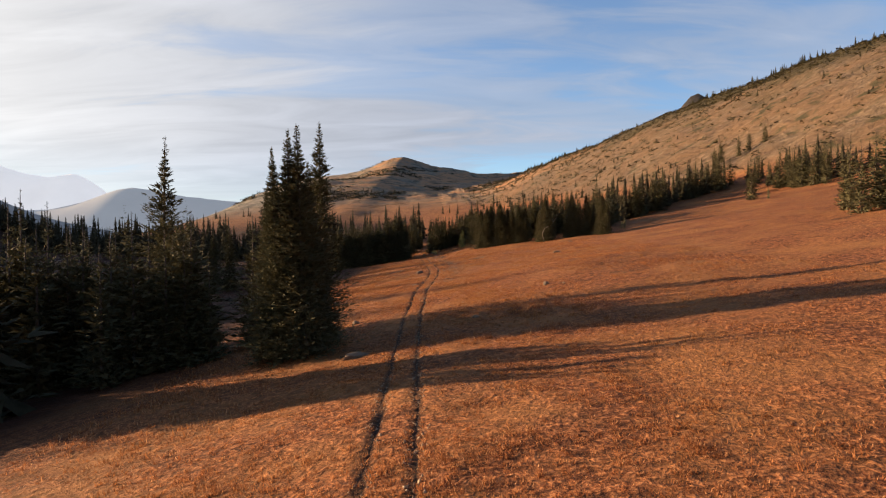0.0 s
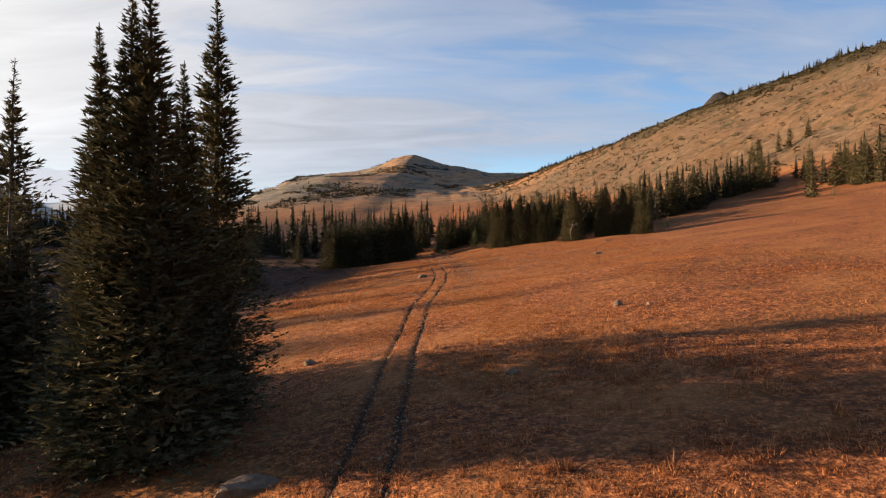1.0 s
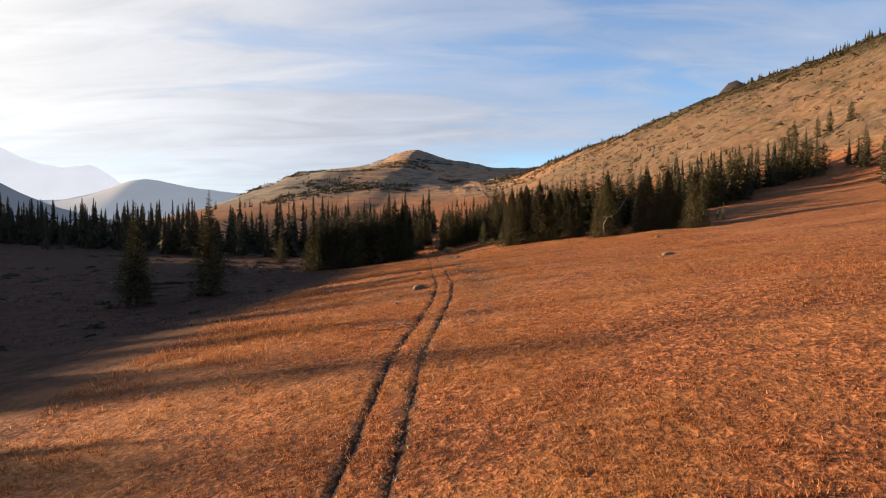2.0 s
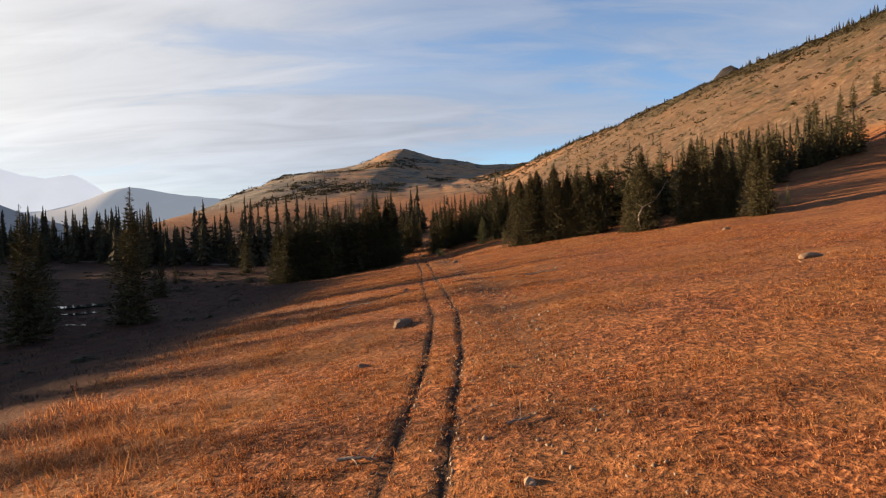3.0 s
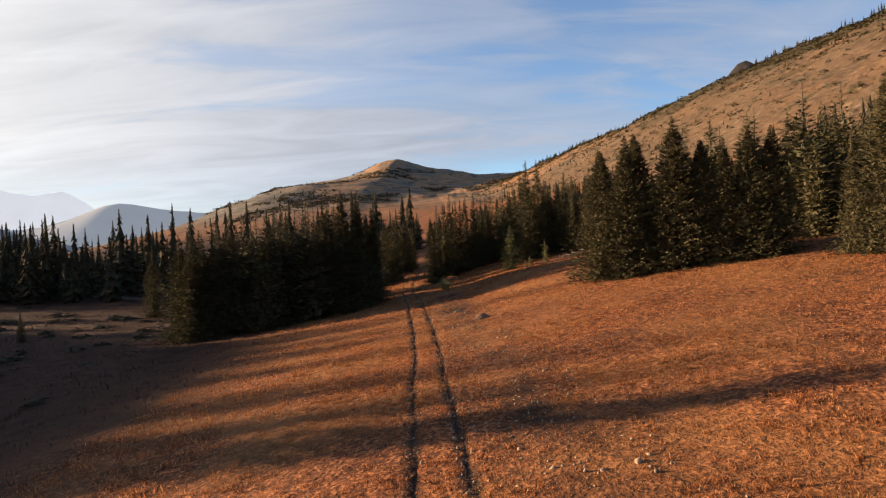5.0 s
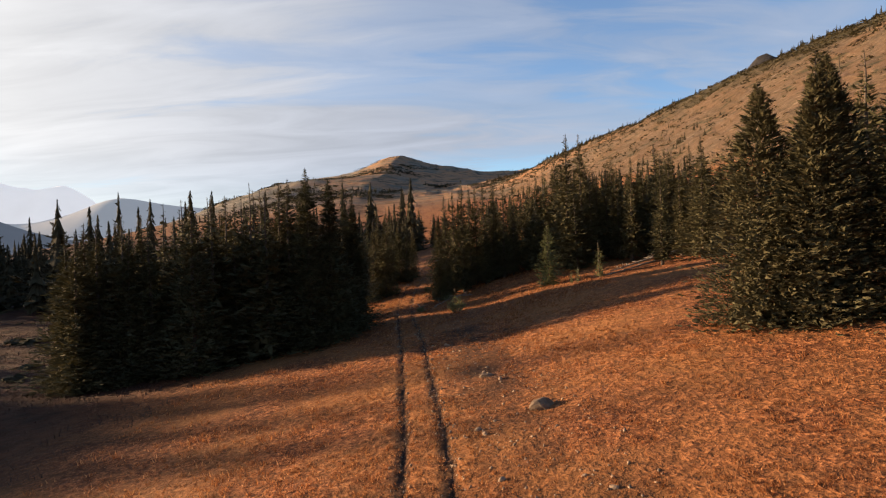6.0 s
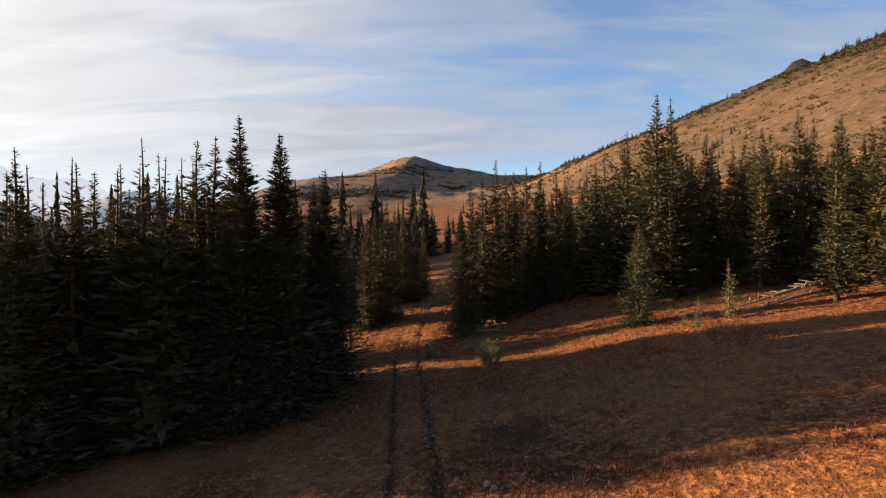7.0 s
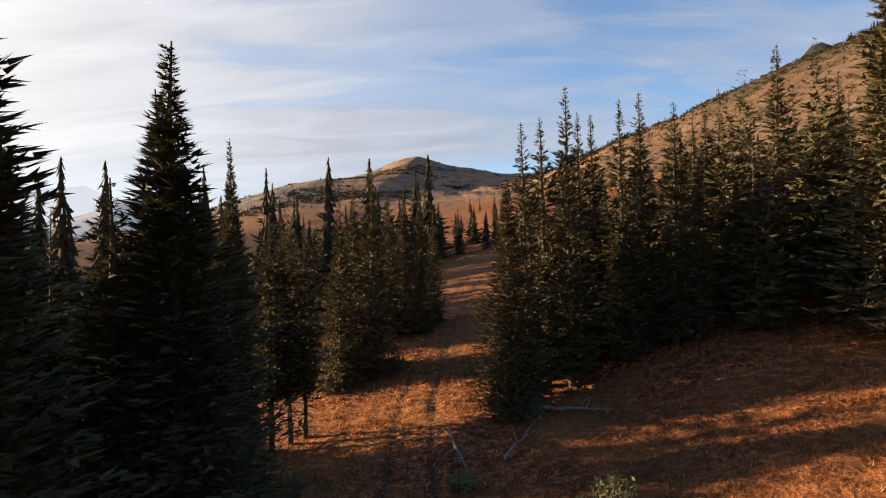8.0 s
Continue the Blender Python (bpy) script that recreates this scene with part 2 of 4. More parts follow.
TRACK_Y = (-20, 14, 23, 36, 47, 59, 66, 71, 78, 86, 90, 95, 100, 105, 116, 130, 138, 147, 158, 169, 174, 181, 189, 197, 215, 270, 330)
TRACK_X = (-0.9, -1.27, -1.61, -2.1, -2.24, -2.3, -2.1, -1.7, -1.36, -1.16, -1.32, -1.85, -2.12, -2.4, -2.98, -3.48, -4.05, -4.7, -5.7, -6.68, -6.58, -6.05, -5.2, -4.2, -1.2, 5.0, 12.8)


def track(y):
    """The middle of the two wheel ruts, across the walk, rounded at its bends."""
    y = np.asarray(y, dtype=float)
    return sum(np.interp(y + k, TRACK_Y, TRACK_X) for k in (-3, -1.5, 0, 1.5, 3)) / 5


def land(x, y):
    """The large shape of the ground: meadow, valley floor, hill, far mountain."""
    x, y = np.asarray(x, dtype=float), np.asarray(y, dtype=float)
    along = 1.1 * step(y, 40, 90) - 0.6 * step(y, 90, 145) - 0.35 * step(y, 148, 164) + 1.9 * step(y, 164, 192) + 0.04 * (soft(y - 200, 15) - soft(y - 380, 25))
    side = 0.18 * np.minimum(x, 0) + 0.14 * np.maximum(x, 0) + 0.025 * soft(x - 30, 4)
    side = side + 1.0 * step(y, 112, 145) * (1 - np.exp(-np.maximum(x, 0) / 6))
    meadow = along + side + 0.75 * np.exp(-((x - 13) / 9) ** 2 - ((y - 58) / 13) ** 2)
    floor = -6.8 + 0.02 * np.clip(y, -200, 260) - 0.02 * soft(-x - 120, 20)
    meadow = floor + soft(meadow - floor, 1.1)
    # rise out of view to the left, added to shade the valley floor
    meadow = meadow + 28.0 * np.exp(-(((x + 225) / 38) ** 2)) * (step(y, 10, 70) * (1 - 0.32 * step(y, 190, 213)) + 0.2 * step(y, 226, 244)) * (1 - step(y, 272, 300))
    rise = soft(0.40 * (x - 99) + 0.1 * (y - 155), 3.0)
    rise = rise - 1.05 * soft(x - 234 + 0.306 * (y - 315), 9.0)
    crest = 144 * step(x - 0.15 * np.maximum(1400 - y, 0), -482, -340) * (1 - 0.22 * step(x, -40, 160)) + 46 * np.exp(-np.abs((x + 86) / np.where(x < -86, 100, 72)) ** 1.5)
    front = np.clip((y - 300) / 1100, 0, None)
    ramp = np.where(front < 1, front ** 1.25, 1 - 1.3 * (front - 1))
    mount = crest * np.maximum(ramp, -1.0)
    mount = mount + 15 * np.exp(-((x + 192) / 80) ** 2 - ((y - 880) / 120) ** 2)
    far = soft(mount - np.maximum(rise, -60.0), 6.0) + np.maximum(rise, -60.0)
    meadow = meadow + 60 * np.exp(-((x - 230) ** 2 + (y - 550) ** 2) / 900.0)
    return meadow + far * step(y, 60, 330) + np.maximum(rise, -60.0) * (1 - step(y, 60, 330))


def lattice(ix, iy, seed):
    h = (ix * 374761393 + iy * 668265263 + seed * 974634777) & 0x7FFFFFFF
    h = ((h ^ (h >> 13)) * 1274126177) & 0x7FFFFFFF
    return ((h ^ (h >> 16)) & 0xFFFF) / 65535.0


def grain(x, y, seed=0):
    """Smooth noise from 0 to 1 with cells one metre wide."""
    ix, iy = np.floor(x).astype(np.int64), np.floor(y).astype(np.int64)
    u, v = x - ix, y - iy
    u, v = u * u * (3 - 2 * u), v * v * (3 - 2 * v)
    a, b = lattice(ix, iy, seed), lattice(ix + 1, iy, seed)
    c, d = lattice(ix, iy + 1, seed), lattice(ix + 1, iy + 1, seed)
    return (a * (1 - u) + b * u) * (1 - v) + (c * (1 - u) + d * u) * v


def cloudy(x, y, size, octaves=4, seed=0):
    total, amp, out = 0.0, 1.0, 0.0
    for k in range(octaves):
        out = out + amp * grain(x / size * 2 ** k + 17.3 * k, y / size * 2 ** k - 9.1 * k, seed + k)
        total, amp = total + amp, amp * 0.5
    return out / total - 0.5


RUT_HALF, RUT_WIDE = 0.61, 0.125


def ruts(x, y):
    """How much of each spot is worn bare by wheels, 0 to 1."""
    x, y = np.asarray(x, dtype=float), np.asarray(y, dtype=float)
    off = x - track(y) + 0.16 * cloudy(x * 0 + 3, y, 5.0, 3, 5)
    wide = RUT_WIDE * (1 + 0.9 * cloudy(x, y, 1.2, 3, 9))
    wear = np.exp(-(((np.abs(off) - RUT_HALF) / wide) ** 4))
    return wear * step(y, -20, 0) * (1 - step(y, 300, 330)) * (1 - 0.55 * step(y, 160, 178))


def hilly(x, y):
    """Where the stony hillside takes over from the meadow."""
    edge = 0.40 * (np.asarray(x) - 96) + 0.1 * (np.asarray(y) - 155) + 14 * cloudy(x, y, 40, 3, 31)
    return step(edge, 1, 14)


def ground_z(x, y):
    x, y = np.asarray(x, dtype=float), np.asarray(y, dtype=float)
    away = np.hypot(x, np.maximum(np.abs(y - 90) - 100, 0))
    h = land(x, y) + 0.55 * cloudy(x, y, 9, 3, 1) + 0.16 * cloudy(x, y, 1.4, 2, 3)
    h = h + hilly(x, y) * (7.0 * cloudy(x, y, 38, 5, 21) + 1.5 * cloudy(x, y, 7, 3, 23))
    gully = (x + 90 * cloudy(x, y, 260, 3, 44)) / 150 + y / 900
    gully = gully - np.floor(gully)
    gully = np.where(gully < 0.75, gully / 0.75, (1 - gully) / 0.25) - 0.5
    h = h + step(y, 480, 900) * (13 * cloudy(x, y, 190, 6, 41) + 5 * cloudy(x, y, 75, 5, 43) + 2.5 * gully * (1 - 0.75 * step(y, 1050, 1300)))
    h = h + step(y, 980, 1200) * (1 - step(y, 1420, 1600)) * 18 * (0.22 - np.abs(cloudy(x, y, 85, 4, 47)))
    h = h + step(away, 60, 200) * (1 - hilly(x, y)) * 2.0 * cloudy(x, y, 26, 3, 51)
    h = h + 9 * np.exp(-((x - 230) ** 2 + (y - 550) ** 2) / 900.0) * cloudy(x, y, 17, 3, 67)
    return h - 0.09 * ruts(x, y)


def spread(start, first, growth, end, cap=1e9, until=0.0):
    """Places from start towards end, each step longer than the last."""
    out, s, sign = [start], first, 1 if end > start else -1
    while (end - out[-1]) * sign > 0:
        out.append(out[-1] + sign * s)
        s = s * growth if abs(out[-1]) > until else min(s * growth, cap)
    return out[1:]


def mesh_from(name, verts, faces, material_of):
    me = bpy.data.meshes.new(name)
    verts, faces = np.asarray(verts, dtype=np.float32), np.asarray(faces, dtype=np.int32)
    me.vertices.add(len(verts))
    me.vertices.foreach_set("co", verts.ravel())
    n, k = faces.shape
    me.loops.add(n * k)
    me.loops.foreach_set("vertex_index", faces.ravel())
    me.polygons.add(n)
    me.polygons.foreach_set("loop_start", np.arange(0, n * k, k, dtype=np.int32))
    me.polygons.foreach_set("loop_total", np.full(n, k, dtype=np.int32))
    me.materials.append(material_of)
    me.update(calc_edges=True)
    return me


def smooth(me):
    me.polygons.foreach_set("use_smooth", np.ones(len(me.polygons), dtype=bool))
    return me


def sheet(name, xs, ys, height, material_of):
    gx, gy = np.meshgrid(np.array(xs), np.array(ys))
    gz = height(gx, gy)
    w, d = len(xs), len(ys)
    i = np.arange((d - 1) * w).reshape(d - 1, w)[:, :-1].ravel()
    faces = np.stack([i, i + 1, i + w + 1, i + w], 1)
    return smooth(mesh_from(name, np.stack([gx, gy, gz], 2).reshape(-1, 3), faces, material_of)), gx.ravel(), gy.ravel()


# ---- the ground, one sheet from the meadow to the mountain ----
xs = spread(-26.0, 0.9, 1.036, -4600, 13, 580)[::-1] + list(np.arange(-26, -8, 0.9)) + list(np.arange(-8, 1.5, 0.17)) + list(np.arange(1.5, 34, 0.9)) + spread(33.3, 0.9, 1.03, 2600)
ys = spread(-4.0, 0.8, 1.08, -900)[::-1] + list(np.arange(-4, 150, 0.55)) + list(np.arange(150, 200, 0.75)) + spread(199.25, 0.75, 1.027, 4600, 13, 1460)
ground_mesh, gx, gy = sheet("ground", xs, ys, ground_z, MEADOW)
bare = np.maximum(ruts(gx, gy), 0.85 * np.clip(np.exp(-(((gx - track(gy) - 2.9) / 1.5) ** 2)) * step(gy, 66, 86) * (1 - step(gy, 150, 162)) * (0.62 + 2.0 * cloudy(gx, gy, 2.0, 3, 61)), 0, 1))
bed = gy - 197.5 + 0.44 * (gx + 55) + 5 * cloudy(gx, gy, 16, 3, 83)
masks = {
    "sand": np.exp(-((bed / 1.1) ** 2)) * step(gx, -104, -96) * (1 - step(gx, -52, -44)),
    "bare": np.maximum(bare, 0.75 * np.clip(4.5 * (cloudy(gx, gy, 5, 3, 71) - 0.22), 0, 1) * (1 - hilly(gx, gy))),
    "scree": hilly(gx, gy),
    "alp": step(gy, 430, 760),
    "scrub": np.maximum(step(gx - 234 + 0.306 * (gy - 315) + 60 * cloudy(gx, gy, 40, 5, 85), -66, -26), np.clip(3.0 * (cloudy(gx, gy, 20, 5, 87) - 0.12), 0, 1)) * hilly(gx, gy),
    "alpwood": step(gy, 520, 700) * np.clip(step(-gx - 0.06 * (gy - 700), 70, 150) + 2.4 * (cloudy(gx, gy, 120, 5, 63) - 0.08), 0, 1),
    "crag": step(np.exp(-((gx - 230) ** 2 + (gy - 550) ** 2) / 700.0) + 0.3 * cloudy(gx, gy, 14, 3, 65), 0.42, 0.6),
    # damp dark soil, widened to carry the shade over the clearing in colour
    "damp_shade": np.maximum(step(-gx - 5 * cloudy(gx, gy, 14, 3, 81), 12, 25) * (1 - step(gy, 150, 175) * step(gx, -29, -19)) * (1 - step(gy, 420, 520)), 0.8 * step(gy, 185, 215) * (1 - step(gx, -30, -12)) * (1 - step(gy, 420, 520))),
}
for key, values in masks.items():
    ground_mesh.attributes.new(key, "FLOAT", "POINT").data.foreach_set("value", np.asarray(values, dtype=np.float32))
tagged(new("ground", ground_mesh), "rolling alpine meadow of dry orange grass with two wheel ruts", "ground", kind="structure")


# ---- far ridges, the haze painted into their colour ----
def ridge(name, y, peaks, base, seed, tone, glow, label):
    """A long far ridge: peaks as (place across, height, width)."""
    rx = np.linspace(-4300, 600, 150)
    ry = np.linspace(-500, 500, 15)

    def shape(px, py):
        h = base + sum(top * np.exp(-np.abs((px - at) / wide) ** 1.6) for at, top, wide in peaks)
        h = h + 0.10 * h * 2 * cloudy(px, py, 260, 5, seed)
        return np.maximum(h, 0) * (1 - (np.abs(py) / 500) ** 1.5) - 30

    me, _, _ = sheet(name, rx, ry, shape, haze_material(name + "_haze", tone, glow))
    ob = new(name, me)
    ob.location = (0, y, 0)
    return tagged(ob, label, "mountain", kind="structure")


ridge("backdrop_ridge_near", 2250, [(-1900, 225, 430), (-2900, 260, 600)], 40, 101, (0.15, 0.16, 0.172), 0.12, "blue-grey wooded ridge across the valley, haze painted into its colour")
ridge("backdrop_ridge_middle", 3000, [(-1490, 175, 380), (-1000, 110, 420), (-2300, 140, 420)], 75, 111, (0.26, 0.27, 0.28), 0.23, "pale blue-grey mountain ridge, evening haze painted into its colour")
ridge("backdrop_ridge_far", 3550, [(-2750, 390, 420), (-2100, 215, 300), (-3600, 380, 500)], 150, 121, (0.54, 0.52, 0.51), 0.31, "faint far peaks, the sun's haze painted into their colour")


# ---- helpers for things ----
def thing(name, label, category, group=""):
    return tagged(new(name), label, category, group)


def part(name, me, parent, label=""):
    ob = new(name, me)
    ob.parent = parent
    return tagged(ob, label) if label else ob


def at(x, y, sink=0.0):
    return Vector((x, y, float(ground_z(x, y)) - sink))


def tube(points, radii, sides=7):
    """A round limb along points, closed at both ends by its taper."""
    points = [Vector(p) for p in points]
    verts, faces = [], []
    for k, (p, r) in enumerate(zip(points, radii)):
        d = (points[min(k + 1, len(points) - 1)] - points[max(k - 1, 0)]).normalized()
        u = d.orthogonal().normalized()
        w = d.cross(u)
        for s in range(sides):
            a = 2 * math.pi * s / sides
            verts.append(p + (u * math.cos(a) + w * math.sin(a)) * r)
    for k in range(len(points) - 1):
        for s in range(sides):
            a, b = k * sides + s, k * sides + (s + 1) % sides
            faces.append((a, b, b + sides, a + sides))
    return verts, faces


def merge(pieces):
    verts, faces, n = [], [], 0
    for v, f in pieces:
        verts += [tuple(p) for p in v]
        faces += [tuple(i + n for i in q) for q in f]
        n += len(v)
    return verts, faces


# ---- conifers ----
def crown(rng, high, wide, foot, count, sprig, spire=0.8, ragged=0.3, gaps=0.0, tiers=0):
    """A fir's crown: loosely tiered boughs, drooping below and rising above, set with count slender pointed sprigs."""
    per = 8
    n = tiers or max(12, int(high / 0.36))
    rel = rng.random(count)
    rel = rel[rng.random(count) < 0.36 + 0.64 * (1 - rel)][:int(count * 0.86 / per)]
    rel = np.clip((np.floor(rel * n) + 0.5 + rng.normal(0, 0.22, len(rel)) * (1 + 4 * rel ** 3)) / n, 0.0, 0.985)
    turn = rng.random(len(rel)) * 2 * np.pi
    hole = np.sin(turn * 2 + np.floor(rel * n) * 2.4) * 0.5 + 0.5
    keep = (hole > gaps) | (rng.random(len(rel)) < 0.15)
    rel, turn = rel[keep], turn[keep]
    m = len(rel)
    zz = (foot + (0.985 - foot) * rel) * high
    reach = wide * (1 - rel) ** spire * (1 - 0.34 * step(rel, 0.5, 0.92)) * (0.72 + 0.28 * step(rel, 0.0, 0.10)) + 0.003 * high
    phase = rng.random(2) * 6
    lump = 1 + 0.45 * ragged * (np.sin(turn * 2 + rel * 11 + phase[0]) + np.sin(turn * 3 - rel * 23 + phase[1]))
    size = reach * lump * (1 - ragged + 1.5 * ragged * rng.random(m)) * np.where(rng.random(m) < 0.08, 1.3, 1.0)
    dir2 = np.stack([np.cos(turn), np.sin(turn)], 1)
    side2 = np.stack([-dir2[:, 1], dir2[:, 0]], 1)
    rise = -0.58 + 1.05 * rel + rng.normal(0, 0.12, m)
    bend = 0.38 - 0.25 * rel

    def along(q):
        return np.concatenate([dir2 * (size * q)[:, None], (zz + size * (rise * q + bend * q * q))[:, None]], 1)

    tris = []
    for k in range(per):
        q = 0.90 + 0.06 * rng.random(m) if k == 0 else 0.16 + 0.84 * np.sqrt(rng.random(m))
        root = along(q)
        length = np.minimum(sprig * (0.6 + 0.8 * rng.random(m)), 0.6 * size + 0.002 * high)
        swing = (0.0 if k == 0 else 1.0) * (0.25 + 0.95 * rng.random(m)) * rng.choice((-1.0, 1.0), m)
        flat = dir2 * np.cos(swing)[:, None] + side2 * np.sin(swing)[:, None]
        lift = (rng.random(m) - 0.34) * 0.75 + 0.35 * rel
        tip = root + np.concatenate([flat, lift[:, None]], 1) * length[:, None]
        roll = (rng.random(m) - 0.5) * 2.2
        perp = np.concatenate([np.stack([-flat[:, 1], flat[:, 0]], 1) * np.cos(roll)[:, None], np.sin(roll)[:, None]], 1) * (length * 0.19)[:, None]
        tris.append(np.stack([root - perp, tip, root + perp], 1))
    inner = max(6, int(count * 0.18))
    rel = 1 - np.sqrt(rng.random(inner))
    a, r = rng.random(inner) * 2 * np.pi, wide * (1 - rel) ** spire * 0.52 * np.sqrt(rng.random(inner))
    core = np.stack([np.cos(a) * r, np.sin(a) * r, (foot + (0.93 - foot) * rel) * high], 1)
    tris.append(core[:, None, :] + rng.normal(0, 0.5, (inner, 3, 3)) * (sprig * (0.35 + 0.65 * (1 - rel)))[:, None, None])
    v = np.concatenate(tris).reshape(-1, 3)
    return v, np.arange(len(v)).reshape(-1, 3)


def skirts(rng, high, wide, foot, tiers, around, spire=1.0):
    """Overlapping tiers of broad drooping boughs: a fir seen from far off."""
    tris = []
    for k in range(tiers):
        rel = 1 - (1 - (k + 0.3) / tiers) ** 1.4
        gap = (1 - (1 - min(1, (k + 1.3) / tiers)) ** 1.4) - rel
        z0 = (foot + (0.965 - foot) * rel) * high
        r0 = wide * (1 - rel) ** spire * (0.8 + 0.4 * rng.random()) + 0.008 * high
        rise = max(0.62 * r0, 1.5 * gap * high)
        spin = rng.random() * 6.28
        for s in range(around):
            a = spin + (s + 0.7 * rng.random()) * 2 * math.pi / around
            r = r0 * (0.55 + 0.65 * rng.random())
            half = (0.75 + 0.5 * rng.random()) * math.pi / around
            drop = (rng.random() - 0.5) * 0.5 * gap * high
            mid = 0.62 * r
            top = (0.0, 0.0, z0 + rise)
            p = (r * math.cos(a), r * math.sin(a), z0 + drop - 0.05 * r)
            q = (mid * math.cos(a + half), mid * math.sin(a + half), z0 + drop + 0.22 * rise)
            w = (mid * math.cos(a - half), mid * math.sin(a - half), z0 + drop + 0.16 * rise)
            tris += [(top, w, p), (top, p, q)]
    v = np.array(tris).reshape(-1, 3)
    return v, np.arange(len(v)).reshape(-1, 3)


def clump(rng, leaves):
    """A low rounded bush, one metre wide and high: loose leafy sprays over a dome."""
    d = rng.normal(0, 1, (leaves, 3))
    d[:, 2] = np.abs(d[:, 2])
    d = d / np.linalg.norm(d, axis=1)[:, None]
    bulge = 0.36 + 0.10 * np.sin(3 * np.arctan2(d[:, 1], d[:, 0]) + rng.random() * 6) + 0.08 * rng.random(leaves)
    c = d * bulge[:, None] * np.array([1, 1, 1.7])
    u = np.cross(d, rng.normal(0, 1, (leaves, 3)))
    u = u / np.linalg.norm(u, axis=1)[:, None]
    w = np.cross(d, u)
    s = (0.12 + 0.12 * rng.random(leaves))[:, None]
    out = d * 0.5 * s
    v = np.stack([c - u * s, c + w * s * 1.2 + out, c + u * s], 1).reshape(-1, 3)
    v[:, 2] = np.maximum(v[:, 2], -0.1)
    return v, np.arange(len(v)).reshape(-1, 3)


def trunk(rng, high, radius, lean=0.0):
    k = 9
    pts = [((rng.random() - 0.5) * 0.05 * radius * i + lean * (i / k) ** 2, (rng.random() - 0.5) * 0.05 * radius * i, -0.4 + (high * 0.985 + 0.4) * i / k) for i in range(k + 1)]
    rad = [radius * (1.25 if i == 0 else 1) * (1 - i / k) ** 0.85 + 0.012 for i in range(k + 1)]
    return tube(pts, rad, 7)


def dead_twigs(rng, high, count, low, top, reach):
    """Bare dry branchlets low on the stem."""
    out = []
    for _ in range(count):
        z, a = high * (low + (top - low) * rng.random()), rng.random() * 2 * math.pi
        r = reach * (0.4 + 0.6 * rng.random())
        p = (0, 0, z)
        q = (math.cos(a) * r * 0.5, math.sin(a) * r * 0.5, z - 0.1 * r)
        e = (math.cos(a) * r, math.sin(a) * r, z - 0.35 * r)
        out.append(tube([p, q, e], [0.028, 0.018, 0.006], 4))
    return out


KINDS, FORMS = {}, {}


def make_kind(key, seed, high, wide, foot, count, sprig, spire, ragged, needles, gaps=0.0, twigs=0, stem=0.13):
    rng = np.random.default_rng(seed)
    v, f = crown(rng, high, wide, foot, count, sprig, spire, ragged, gaps)
    tv, tf = merge([trunk(rng, high, stem)] + dead_twigs(rng, high, twigs, 0.04, max(foot, 0.12) + 0.1, wide * 0.8))
    FORMS[key] = (v / high, f)
    KINDS[key] = (mesh_from(key + "_crown", v, f, needles), smooth(mesh_from(key + "_trunk", tv, tf, BARK)), high)


# near kinds carry fine sprigs, the plain ones stand deeper in the woods
make_kind("near_a", 71, 12.0, 1.95, 0.01, 27000, 0.18, 1.08, 0.38, NEEDLES, 0.10, 20)
make_kind("near_b", 72, 12.0, 1.75, 0.02, 25000, 0.18, 1.05, 0.42, NEEDLES, 0.14, 24)
make_kind("spire_a", 11, 12.0, 1.6, 0.02, 9000, 0.25, 1.02, 0.36, NEEDLES, 0.08, 14)
make_kind("spire_b", 12, 12.0, 1.3, 0.03, 8400, 0.24, 0.92, 0.40, NEEDLES, 0.12, 18)
make_kind("spire_c", 13, 12.0, 1.85, 0.01, 9600, 0.26, 1.1, 0.34, NEEDLES, 0.06, 10)
make_kind("spire_d", 14, 12.0, 1.05, 0.05, 7800, 0.23, 0.80, 0.44, NEEDLES, 0.18, 26)
make_kind("broad_a", 21, 9.0, 2.45, 0.0, 22000, 0.21, 0.80, 0.22, OLIVE, 0.02, 0, 0.15)
make_kind("broad_b", 22, 9.0, 2.0, 0.0, 19000, 0.21, 0.86, 0.24, OLIVE, 0.03, 0, 0.14)
make_kind("ragged", 31, 14.0, 2.9, 0.05, 13000, 0.26, 1.18, 0.55, NEEDLES, 0.24, 40, 0.16)
make_kind("young", 41, 5.0, 1.15, 0.01, 6000, 0.16, 0.85, 0.36, GREEN, 0.05, 0, 0.06)
make_kind("sapling", 51, 2.6, 0.42, 0.06, 1000, 0.12, 0.8, 0.42, GREEN, 0.10, 0, 0.03)
make_kind("plain_a", 15, 12.0, 1.7, 0.02, 2300, 0.47, 1.0, 0.36, NEEDLES, 0.05, 0, 0.12)
make_kind("plain_b", 16, 12.0, 1.4, 0.03, 2100, 0.45, 0.92, 0.40, NEEDLES, 0.08, 0, 0.12)
make_kind("plain_c", 17, 12.0, 1.9, 0.0, 2400, 0.50, 1.08, 0.34, NEEDLES, 0.04, 0, 0.12)
make_kind("legged", 18, 8.0, 0.95, 0.22, 6000, 0.2, 0.75, 0.44, NEEDLES, 0.14, 40, 0.10)
make_kind("rusty", 61, 11.0, 1.3, 0.06, 2000, 0.42, 0.9, 0.42, RUST, 0.14, 0, 0.12)

